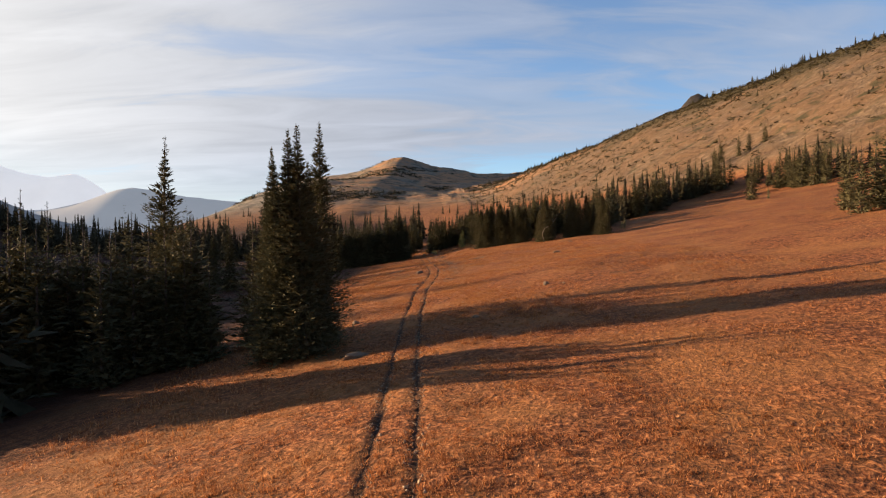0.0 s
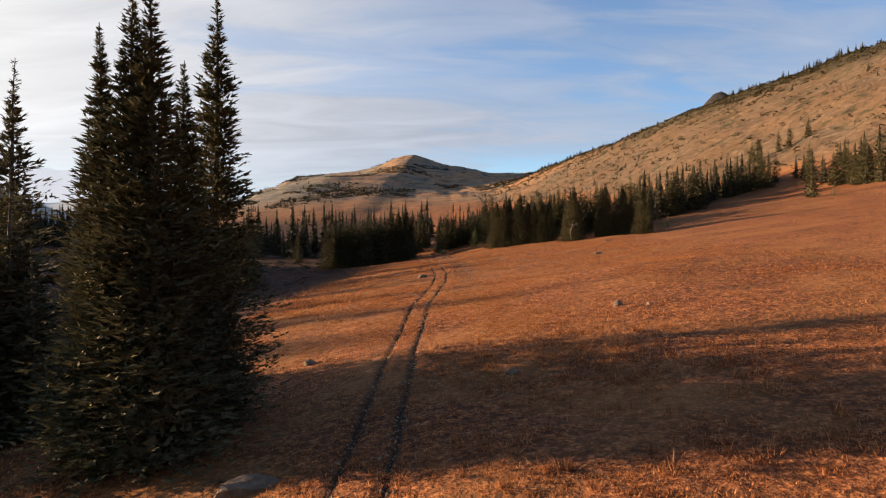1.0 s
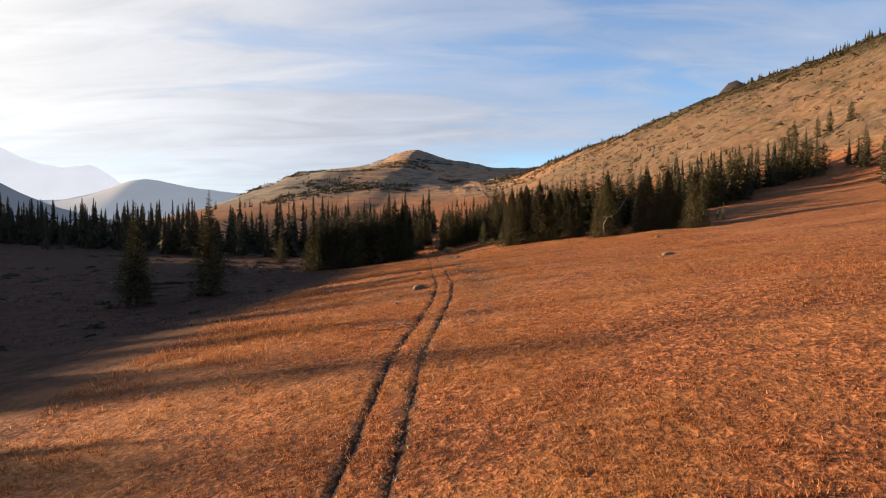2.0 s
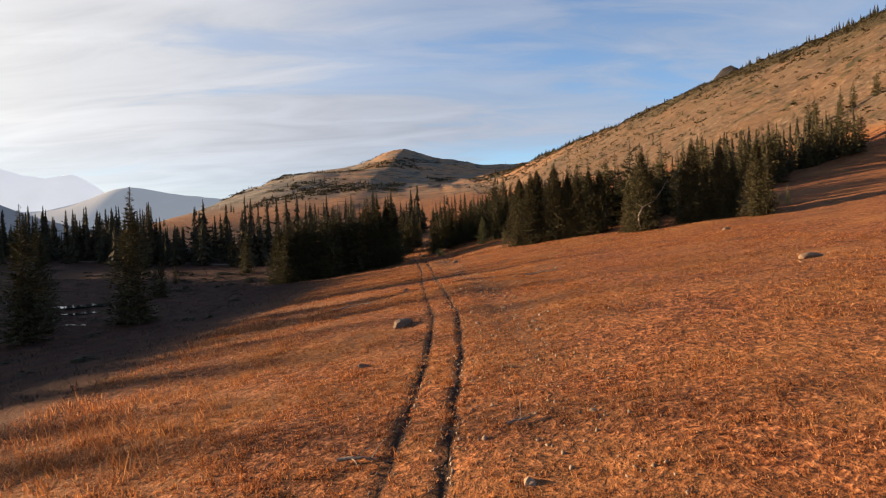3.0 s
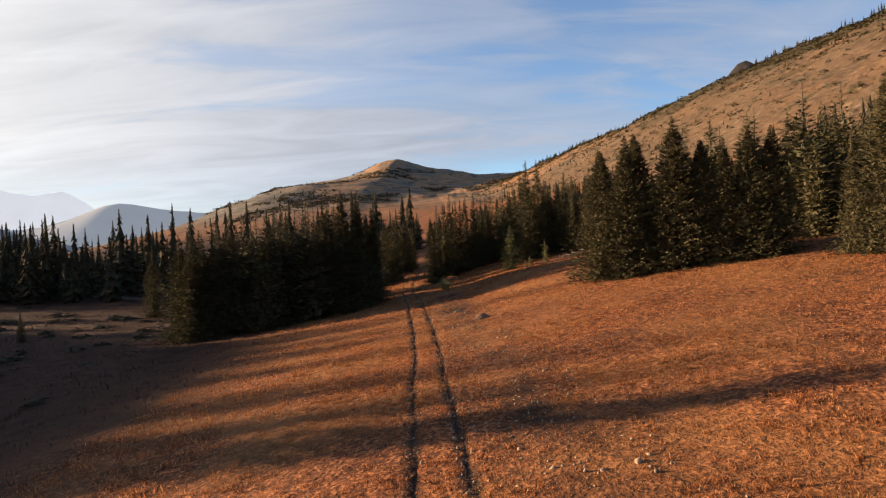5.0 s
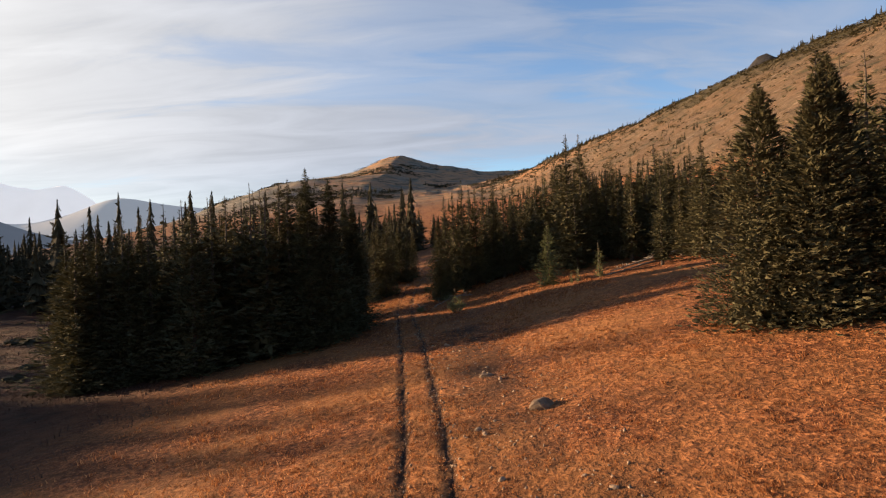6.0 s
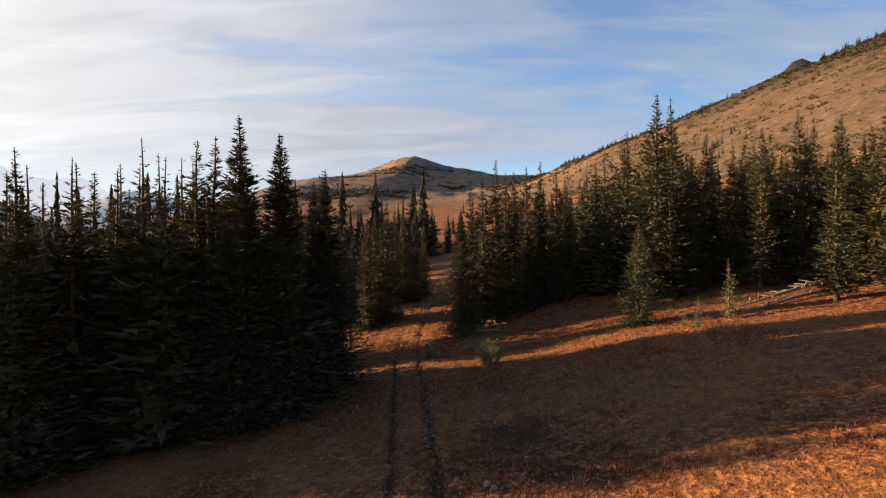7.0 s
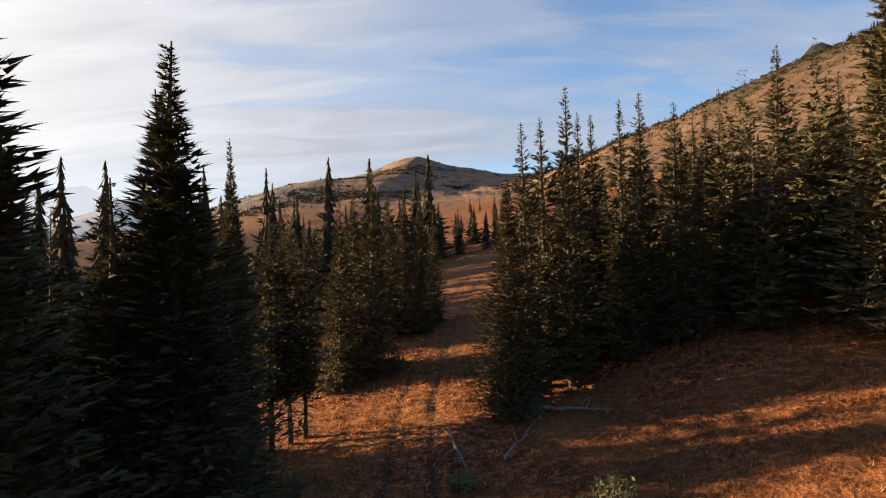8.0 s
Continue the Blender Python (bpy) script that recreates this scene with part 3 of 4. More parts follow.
LABELS = {
    "spire": "tall narrow subalpine fir with dark drooping boughs in dry grass",
    "broad": "broad dense fir with boughs skirting down to the meadow",
    "near": "tall slender subalpine fir with layered dark boughs and a thin spire",
    "legged": "thin fir with a bare lower trunk and dead twigs",
    "plain": "dark green fir crowded among others in the wood",
    "ragged": "old ragged fir with a thin broken-looking top and open boughs",
    "young": "young pale green fir at the edge of the wood",
    "sapling": "slender little fir sapling in the dry grass",
    "rusty": "thin conifer with rusty autumn-brown needles",
}
PLANT = np.random.default_rng(77)


def plant(key, x, y, high, wide=1.0, group="firs of the wood"):
    crown_mesh, trunk_mesh, own = KINDS[key]
    root = key.split("_")[0]
    tree = thing("larch_tree" if root == "rusty" else "fir_tree", LABELS[root], "tree", group)
    k = high / own
    tree.matrix_basis = Matrix.LocRotScale(at(x, y), Euler((radians(PLANT.normal(0, 0.8)), radians(PLANT.normal(0, 0.8)), PLANT.random() * 6.28)), (k * wide, k * wide, k))
    part("trunk", trunk_mesh, tree)
    part("crown", crown_mesh, tree)
    return tree


PLAIN = ("plain_a", "plain_b", "plain_c")
SPIRES = ("spire_a", "spire_b", "spire_c", "spire_d")


def stand(rows, kinds, group, wide=1.0):
    for i, (x, y, high) in enumerate(rows):
        plant(kinds[i % len(kinds)], x, y, high, wide * (0.9 + 0.25 * PLANT.random()), group)


# ---- the firs, stand by stand: place across, place ahead, height ----
stand([(-8.0, 35.2, 13.6), (-8.8, 35.6, 13.4), (-7.75, 38.6, 14.2), (-9.5, 35.8, 12.5), (-10.3, 36.4, 10.3), (-7.9, 36.8, 11.5), (-9.4, 37.6, 9.0)], ("near_b", "near_a"), "cluster of tall firs beside the track")
plant("ragged", -22.5, 49.5, 17.8, 0.95, "firs of the lower wood")
stand([(-29.2, 42.6, 14.0), (-26.2, 41.0, 12.6), (-24.0, 41.2, 11.1), (-20.3, 40.4, 11.0), (-17.5, 43.2, 8.7), (-22.1, 41.1, 10.3), (-15.7, 41.6, 7.6), (-25.1, 41.1, 10.7), (-28.8, 40.9, 12.7), (-17.2, 41.1, 8.3), (-20.9, 37.6, 9.0), (-25.9, 39.3, 11.0), (-19.8, 41.5, 9.5)], PLAIN, "firs of the lower wood", 1.15)
stand([(-33.3, 120.0, 14.2), (-38.4, 111.3, 12.5), (-38.4, 172.0, 8.8), (-42.3, 143.9, 4.4), (-46.9, 126.1, 12.0), (-39.9, 116.7, 3.9), (-40.7, 142.5, 6.0), (-46.1, 159.2, 3.4)], ("spire_c", "spire_a"), "lone firs in the damp clearing", 1.3)
stand([(-18.7, 153.0, 11.6), (-19.6, 159.0, 11.6), (-19.0, 160.0, 12.0), (-21.0, 164.0, 11.3), (-21.7, 169.0, 11.2), (-19.1, 162.6, 11.5), (-14.2, 157.0, 11.8), (-14.1, 158.0, 12.1), (-13.7, 161.0, 11.7)], ("spire_a", "spire_b", "spire_d", "spire_c"), "firs of the grove below the track", 1.25)
stand([(-12.0, 156.0, 12.3), (-10.7, 156.6, 11.4), (-9.7, 160.0, 10.2), (-10.3, 161.0, 9.8)], ("near_b", "near_a"), "firs of the grove below the track", 1.25)
stand([(-11.0, 166.8, 10.0), (-11.7, 166.9, 9.0)], ("near_b",), "firs of the grove below the track", 0.66)
stand([(-10.0, 175.4, 8.2), (-8.8, 175.7, 9.0), (-9.6, 176.8, 8.4), (-8.6, 181.5, 8.0), (-7.9, 182.4, 7.4), (-7.0, 181.3, 7.2), (-6.4, 183.0, 6.2)], ("spire_c", "spire_a"), "firs of the grove below the track", 0.95)
stand([(-11.2, 169.8, 7.8), (-10.7, 170.2, 7.5), (-10.3, 170.6, 7.2)], ("legged",), "bare-stemmed firs beside the bank")
stand([(-27.6, 154.8, 10.4), (-26.6, 155.4, 10.8), (-25.6, 154.9, 10.6), (-24.4, 155.2, 10.9), (-23.0, 155.8, 11.0)], ("spire_c", "spire_a"), "firs of the grove below the track", 1.5)
stand([(-26.0, 153.0, 10.2), (-25.0, 153.7, 10.1), (-23.3, 153.9, 9.8), (-21.8, 154.2, 10.6), (-20.3, 154.6, 8.8), (-19.2, 155.6, 8.3), (-17.0, 155.9, 8.3), (-15.3, 156.4, 7.9), (-13.6, 157.3, 7.8), (-11.8, 158.5, 7.5), (-10.4, 159.4, 8.0)], ("spire_c", "spire_a"), "firs of the grove below the track", 1.5)
stand([(-2.7, 170.3, 9.3), (-2.0, 171.3, 9.5), (-1.2, 171.0, 10.4), (-0.5, 172.9, 9.5), (0.2, 173.3, 9.3), (0.9, 171.8, 9.4), (1.8, 173.0, 9.5), (2.6, 171.8, 8.7), (3.4, 173.6, 7.8), (4.2, 176.0, 7.2)], ("spire_b", "spire_d"), "firs of the gap where the track enters the wood", 1.1)
plant("near_a", -3.4, 169.5, 7.6, 1.2, "firs of the gap where the track enters the wood")
plant("young", 5.1, 162.4, 5.0, 1.0, "young firs at the wood's edge")
for x, y, high in ((8.5, 160.2, 2.8), (6.6, 159.0, 1.4), (6.3, 159.7, 1.1), (37.3, 126.8, 2.7), (37.3, 128.8, 1.8), (72.1, 136.8, 2.9)):
    plant("sapling", x, y, high, 1.0, "fir saplings in the grass")
stand([(8.1, 175.6, 10.2), (7.9, 168.5, 11.9), (9.8, 170.9, 11.7), (11.5, 172.0, 7.6), (11.7, 170.0, 8.5), (12.3, 168.0, 8.4), (12.7, 166.0, 8.9), (14.9, 166.0, 9.5), (16.7, 168.0, 9.0), (13.1, 160.0, 8.3), (16.1, 164.0, 7.5), (15.3, 158.0, 8.7)], ("spire_d", "spire_b", "spire_a"), "firs of the upper wood", 1.25)
stand([(8.4, 136.7, 8.7), (9.7, 135.5, 9.3), (10.9, 136.1, 9.3), (12.5, 134.5, 9.8), (13.9, 134.1, 7.9), (15.1, 133.1, 7.8), (16.4, 132.5, 7.8), (17.6, 132.2, 7.8)], ("broad_a", "broad_b"), "broad firs at the meadow's edge", 0.95)
stand([(20.9, 127.4, 9.8), (19.9, 128.6, 6.8), (21.8, 126.5, 7.1), (25.6, 127.1, 9.7), (26.6, 126.4, 9.5), (28.3, 126.9, 8.0), (29.3, 125.8, 8.7), (30.7, 125.5, 7.4), (31.6, 122.4, 8.3), (32.2, 121.4, 7.5)], ("broad_b", "spire_c"), "broad firs at the meadow's edge", 0.95)
stand([(108.0, 240.0, 9.5), (113.0, 236.0, 9.0), (104.0, 236.0, 8.5), (118.0, 238.0, 9.0), (122.0, 234.0, 8.0), (71.6, 143.4, 11.4), (92.4, 160.9, 11.0), (93.0, 166.4, 11.4), (91.3, 152.2, 10.5), (92.1, 148.5, 10.8), (53.9, 82.3, 8.4), (50.1, 76.5, 9.6), (48.3, 71.3, 8.4), (50.8, 70.1, 11.4), (51.5, 73.5, 9.4), (54.5, 76.0, 10.4)], ("plain_c", "plain_a"), "firs on the upper meadow", 1.05)


def free_of_track(x, y, gap=3.0):
    return abs(x - float(track(y))) > gap


def start_lane(x, y):
    """A lane without trees beside the start of the track."""
    return 33.8 < y + 0.25 * (x + 22) < 38.0


def sunlit_lane(x, y):
    """A lane without trees that lets the low sun reach the bank beside the track."""
    return -140 < x < -11.2 and (159.8 < y + 0.25 * x < 163.4 or 167.0 < y + 0.25 * x < 177.0)


def fill(count, spots, kinds, low, high, group, wide=1.1):
    """Plants count firs at places drawn by spots()."""
    made = 0
    while made < count:
        x, y = spots()
        if free_of_track(x, y) and not sunlit_lane(x, y):
            plant(kinds[made % len(kinds)], x, y, low + (high - low) * PLANT.random(), wide * (0.85 + 0.35 * PLANT.random()), group)
            made += 1


def thicket(name, label, count, spots, low, high, wide=1.2):
    """Firs deep in the wood, where single trees cannot be told apart, in one mesh."""
    all_v, all_f, n, made = [], [], 0, 0
    while made < count:
        x, y = spots()
        if free_of_track(x, y) and not sunlit_lane(x, y):
            v, f = FORMS[PLAIN[made % len(PLAIN)]]
            h, a = low + (high - low) * PLANT.random(), PLANT.random() * 6.28
            w, c, q = h * wide * (0.85 + 0.35 * PLANT.random()), math.cos(a), math.sin(a)
            all_v.append(np.stack([(v[:, 0] * c - v[:, 1] * q) * w + x, (v[:, 0] * q + v[:, 1] * c) * w + y, v[:, 2] * h + float(ground_z(x, y))], 1))
            all_f.append(f + n)
            n, made = n + len(v), made + 1
    return tagged(new(name, mesh_from(name, np.concatenate(all_v), np.concatenate(all_f), NEEDLES)), label, "woodland", kind="stuff")


def between(a, b):
    return a + (b - a) * PLANT.random()


def lower_spot(x):
    return x, 48 - 0.25 * (x + 22) - 7 * PLANT.random()


def behind(line, deep):
    """A spot up to deep metres behind a bent line of the plan."""
    k = PLANT.random() * (len(line) - 1)
    i = min(int(k), len(line) - 2)
    (x0, y0), (x1, y1) = line[i], line[i + 1]
    return x0 + (x1 - x0) * (k - i), y0 + (y1 - y0) * (k - i) + 2 + deep * PLANT.random() ** 1.3


fill(22, lambda: (between(-26, -13), between(156, 176)), PLAIN, 6.5, 10.0, "firs of the grove below the track", 1.25)
fill(24, lambda: (between(-25, -12), between(154.5, 163)), PLAIN, 9.5, 12.2, "firs of the grove below the track", 1.35)
thicket("upper_thicket", "dense dark firs deep in the upper wood", 52, lambda: behind([(0, 171), (8, 166), (17, 160), (17, 136), (30, 127), (40, 140)], 20), 6.0, 9.0, 1.2)
fill(14, lambda: (between(14, 31), between(138, 154)), PLAIN, 8.0, 11.0, "firs of the upper wood", 1.35)
thicket("foot_thicket", "dense dark firs along the foot of the hill", 22, lambda: behind([(34, 138), (43, 151), (52, 165), (65, 174), (78, 183), (90, 185)], 9), 8.0, 12.5, 1.15)
thicket("edge_thicket", "dark firs close behind the meadow edge", 16, lambda: behind([(15, 142), (26, 136), (34, 139), (43, 152)], 12), 8.0, 11.0, 1.2)
fill(10, lambda: (between(91, 99), between(150, 182)), PLAIN, 8.5, 12.0, "firs along the foot of the hill", 1.15)
fill(30, lambda: (between(5.5, 19), between(167, 181)), ("plain_a", "spire_b", "plain_b"), 6.0, 9.3, "firs of the upper wood", 1.3)
fill(11, lambda: (between(-2.4, 5), between(171, 177)), ("spire_d", "spire_b"), 4.5, 7.5, "firs of the gap where the track enters the wood", 1.25)
thicket("inner_thicket", "dark firs inside the upper wood", 22, lambda: (between(7, 32), between(172, 190)), 7.0, 10.5, 1.2)
thicket("grove_thicket", "dark firs behind the grove below the track", 10, lambda: (between(-22, -11), between(178, 192)), 6.0, 9.0, 1.1)
fill(12, lambda: (between(-30, -13.5), between(40.5, 46)), PLAIN, 9.0, 11.5, "firs of the lower wood", 1.3)
thicket("lower_thicket", "dark firs inside the lower wood", 24, lambda: lower_spot(between(-46, -17)), 8.0, 12.5, 1.35)
fill(9, lambda: (between(-75, -50), between(40, 70)), ("rusty", "spire_d"), 8.0, 11.0, "rusty conifers of the lower wood")


# ---- woods too far and many to count, each one sheet of simple firs ----
def wood(name, label, spots, low, high, needles, seed, tiers=11, around=7, girth=1.0, bush=False, fine=False):
    rng = np.random.default_rng(seed)
    if bush:
        forms = [clump(rng, tiers) for _ in range(6)]
    elif fine:
        forms = []
        for k in range(9):
            v, f = crown(rng, 1.0, girth * (0.115 + 0.012 * k), 0.01, 330, 0.075, 0.88 + 0.05 * k, 0.34, 0.05, 24)
            u, g = skirts(rng, 1.0, girth * (0.085 + 0.010 * k), 0.01, 12, 6, 0.9 + 0.05 * k)
            forms.append((np.concatenate([v, u]), np.concatenate([f, g + len(v)])))
    else:
        forms = [skirts(rng, 1.0, girth * (0.10 + 0.016 * k), 0.02, tiers, around, 0.95 + 0.08 * k) for k in range(7)]
    all_v, all_f, n = [], [], 0
    for i, (x, y) in enumerate(spots(rng)):
        v, f = forms[i % len(forms)]
        h, a = low + (high - low) * rng.random() ** 1.7, rng.random() * 6.28
        w = (girth if bush else 1.0) * h * (0.8 + 0.45 * rng.random()) * (1 if bush else (high / h) ** 0.3)
        c, s = math.cos(a), math.sin(a)
        p = np.stack([(v[:, 0] * c - v[:, 1] * s) * w + x, (v[:, 0] * s + v[:, 1] * c) * w + y, v[:, 2] * h + float(ground_z(x, y)) - 0.2], 1)
        all_v.append(p)
        all_f.append(f + n)
        n += len(v)
    me = mesh_from(name, np.concatenate(all_v), np.concatenate(all_f), needles)
    return tagged(new(name, me), label, "scrub" if bush else "woodland", kind="stuff")


def scatter(count, x0, x1, y0, y1, test):
    def draw(rng):
        out = []
        while len(out) < count:
            x, y = x0 + (x1 - x0) * rng.random(), y0 + (y1 - y0) * rng.random()
            if test(x, y, rng):
                out.append((x, y))
        return out
    return draw


def valley_wood(x, y, rng):
    front = 176 - 0.55 * (x + 40) if x < -40 else 196 + 0.9 * (x + 40)
    return y > front + 12 * rng.random() and rng.random() < math.exp(-(y - front) / 20) and free_of_track(x, y, 7) and not sunlit_lane(x, y)


def meadow_gap(x, y, rng):
    return free_of_track(x, y, 8) and rng.random() < math.exp(-(y - 205) / 50) and float(cloudy(np.array(x), np.array(y), 45, 3, 91)) > 0.0


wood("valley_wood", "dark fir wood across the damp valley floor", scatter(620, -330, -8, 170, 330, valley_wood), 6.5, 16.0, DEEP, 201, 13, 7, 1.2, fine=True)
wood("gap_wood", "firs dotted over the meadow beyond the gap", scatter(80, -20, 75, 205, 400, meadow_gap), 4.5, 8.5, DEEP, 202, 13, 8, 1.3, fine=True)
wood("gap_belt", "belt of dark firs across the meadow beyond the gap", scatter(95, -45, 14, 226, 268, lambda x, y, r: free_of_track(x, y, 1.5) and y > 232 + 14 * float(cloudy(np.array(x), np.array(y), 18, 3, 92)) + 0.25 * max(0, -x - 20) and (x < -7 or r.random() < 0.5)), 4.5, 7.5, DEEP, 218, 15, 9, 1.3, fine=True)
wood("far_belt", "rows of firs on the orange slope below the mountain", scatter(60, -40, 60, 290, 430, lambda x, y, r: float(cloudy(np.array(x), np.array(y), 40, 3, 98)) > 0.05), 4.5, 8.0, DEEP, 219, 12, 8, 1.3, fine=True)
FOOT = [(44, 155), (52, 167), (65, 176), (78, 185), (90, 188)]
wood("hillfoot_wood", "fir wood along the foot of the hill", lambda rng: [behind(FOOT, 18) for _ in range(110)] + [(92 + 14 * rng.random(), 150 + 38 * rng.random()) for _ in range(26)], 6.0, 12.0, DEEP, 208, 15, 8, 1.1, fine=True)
# trees kept out of view, added to cast shade on the first meadow
wood("shade_wood", "dark fir wood out of view, added to shade the track's start", scatter(56, -60, -22, 24, 44, lambda x, y, r: x < -22 - 0.6 * max(0, y - 28) and y + 0.25 * x > 22.5 and not start_lane(x, y)), 9.5, 13.5, DEEP, 217, 15, 9, 1.5, fine=True)
# unseen trees on the added rise, there to cast the valley's shade
wood("rise_wood", "unseen fir wood on the rise, added to shade the valley", scatter(240, -262, -188, 60, 245, lambda x, y, r: True), 5.5, 7.5, DEEP, 209, 8, 7, 1.5)
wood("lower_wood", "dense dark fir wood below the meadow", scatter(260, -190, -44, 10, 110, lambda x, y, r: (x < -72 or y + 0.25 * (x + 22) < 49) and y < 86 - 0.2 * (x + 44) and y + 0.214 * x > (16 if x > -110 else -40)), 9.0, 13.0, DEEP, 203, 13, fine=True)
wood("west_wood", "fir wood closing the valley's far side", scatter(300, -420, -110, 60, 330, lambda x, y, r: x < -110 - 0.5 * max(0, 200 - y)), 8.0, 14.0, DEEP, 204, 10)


def crest_line(x, y):
    """Metres up the slope from the hill's crest; minus below it."""
    return x - 234 + 0.306 * (y - 315)


def on_hill(x, y):
    return 0.40 * (x - 99) + 0.1 * (y - 155) > 5


def scrub_spot(x, y, rng):
    top = crest_line(x, y) + 46 * float(cloudy(np.array(x), np.array(y), 30, 4, 93))
    want = 1.0 if -32 < top < 6 else 0.35 if -60 < top <= -32 else 0.10 if top <= -60 else 0.0
    return on_hill(x, y) and rng.random() < want


def crest_spot(x, y, rng):
    return on_hill(x, y) and -15 < crest_line(x, y) < 3 and rng.random() < 0.4 + 2.5 * float(cloudy(np.array(x), np.array(y), 26, 3, 94))


def lone_spot(x, y, rng):
    return on_hill(x, y) and crest_line(x, y) < -15 and rng.random() < 3.0 * float(cloudy(np.array(x), np.array(y), 30, 3, 96)) - 0.3


wood("hillside_scrub", "low olive scrub and dwarf juniper over the stony hillside", scatter(9000, 20, 330, 160, 800, scrub_spot), 0.6, 2.2, SCRUB, 205, 12, 0, 1.9, True)
wood("crest_firs", "small wind-clipped firs along the hill's crest", scatter(560, 20, 330, 160, 800, crest_spot), 2.2, 6.0, DEEP, 212, 8, 6, 1.4)
wood("hillside_firs", "small firs scattered over the stony hillside", scatter(110, 20, 300, 170, 700, lone_spot), 2.0, 4.5, DEEP, 213, 9, 6, 1.5)


def alpine_clump(x, y, rng):
    n = float(cloudy(np.array(x), np.array(y), 80, 4, 95))
    return n > (0.02 if x < -120 else 0.07 if y < 1120 else 0.16) + 0.06 * rng.random()


wood("mountain_firs", "firs in clumps on the far mountain's flank", scatter(700, -480, 300, 600, 1420, alpine_clump), 3.0, 6.0, DEEP, 206, 6, 6, 1.7)
wood("mountain_scrub", "dark mats of dwarf fir and juniper on the far mountain", scatter(2600, -480, 300, 600, 1420, alpine_clump), 1.2, 3.2, SCRUB, 216, 16, 0, 3.4, True)
wood("foothill_wood", "firs scattered along the foot of the far mountain", scatter(130, -430, 60, 420, 600, lambda x, y, r: float(cloudy(np.array(x), np.array(y), 50, 3, 97)) > 0.06), 5.0, 10.0, DEEP, 207, 8, 6, 1.1)


def heath_spot(x, y, rng):
    return float(cloudy(np.array(x), np.array(y), 12, 3, 99)) > 0.04 and free_of_track(x, y, 14)


wood("heath_scrub", "low dark heath and willow scrub over the damp clearing", scatter(260, -95, -22, 84, 200, heath_spot), 0.25, 0.8, DEEP, 211, 60, 0, 2.6, True)


# ---- grass ----
def grass(name, label, x0, x1, y0, y1, per, low, high, seed, count=7, spot=0.12, thick=1.0, blade=BLADES):
    rng = np.random.default_rng(seed)
    n = int((x1 - x0) * (y1 - y0) * per)
    x, y = x0 + (x1 - x0) * rng.random(n), y0 + (y1 - y0) * rng.random(n)
    keep = (ruts(x, y) < 0.25) & (rng.random(n) < 0.55 + 1.8 * cloudy(x, y, 3.0, 3, 71))
    strip = np.exp(-(((x - track(y) - 2.9) / 1.4) ** 2)) * step(y, 66, 86) * (1 - step(y, 150, 162))
    keep &= rng.random(n) > 0.75 * strip
    x, y = x[keep], y[keep]
    n = len(x)
    size = (low + (high - low) * rng.random(n)) * (1 + 0.9 * cloudy(x, y, 7, 3, 75))
    z = ground_z(x, y) - 0.02
    blades = []
    for _ in range(count):
        a, lean = rng.random(n) * 2 * np.pi, 0.25 + 0.85 * rng.random(n)
        h = size * (0.6 + 0.6 * rng.random(n))
        off = spot * np.sqrt(rng.random(n))
        bx, by = x + np.cos(a) * off, y + np.sin(a) * off
        a = a + rng.normal(0, 0.7, n)
        w = (0.009 + 0.012 * rng.random(n)) * thick
        root_a = np.stack([bx - np.sin(a) * w, by + np.cos(a) * w, z], 1)
        root_b = np.stack([bx + np.sin(a) * w, by - np.cos(a) * w, z], 1)
        tip = np.stack([bx + np.cos(a) * h * lean, by + np.sin(a) * h * lean, z + h * (1.1 - 0.62 * lean)], 1)
        blades.append(np.stack([root_a, root_b, tip], 1))
    v = np.concatenate(blades).reshape(-1, 3)
    me = mesh_from(name, v, np.arange(len(v)).reshape(-1, 3), blade)
    return tagged(new(name, me), label, "grass", kind="stuff")


grass("meadow_grass", "dry orange bunchgrass beside the wheel ruts", -8, 6, 9, 152, 28, 0.06, 0.13, 301, 17, 0.12)
grass("tussocks", "larger tussocks of dry bunchgrass over the meadow", -12, 22, 9, 165, 1.2, 0.10, 0.18, 306, 22, 0.22)
grass("outer_grass", "dry orange bunchgrass of the upper meadow", 6, 26, 12, 150, 17, 0.07, 0.14, 302, 8, 0.14, 1.25)
grass("lower_grass", "dry grass of the lower meadow", -17, -8, 14, 150, 11, 0.11, 0.24, 303, 7, 0.17, 1.5)
grass("gap_grass", "dry grass on the bank where the track enters the wood", -11, 8, 152, 190, 14, 0.12, 0.24, 308, 9, 0.15, 1.3)
grass("clearing_sedge", "dark sedge tufts over the damp clearing, shade put into their colour", -70, -17, 84, 180, 3.0, 0.15, 0.4, 305, 5, 0.25, 1.4, SEDGE)
grass("tall_grass", "tall golden dry grass along the edge of the slope", -18, -8.5, 64, 106, 8, 0.25, 0.55, 304, 7, 0.2)
grass("grass_clumps", "tall pale clumps of dry grass in the meadow", 0, 9, 30, 47, 2.0, 0.20, 0.40, 307, 20, 0.24)


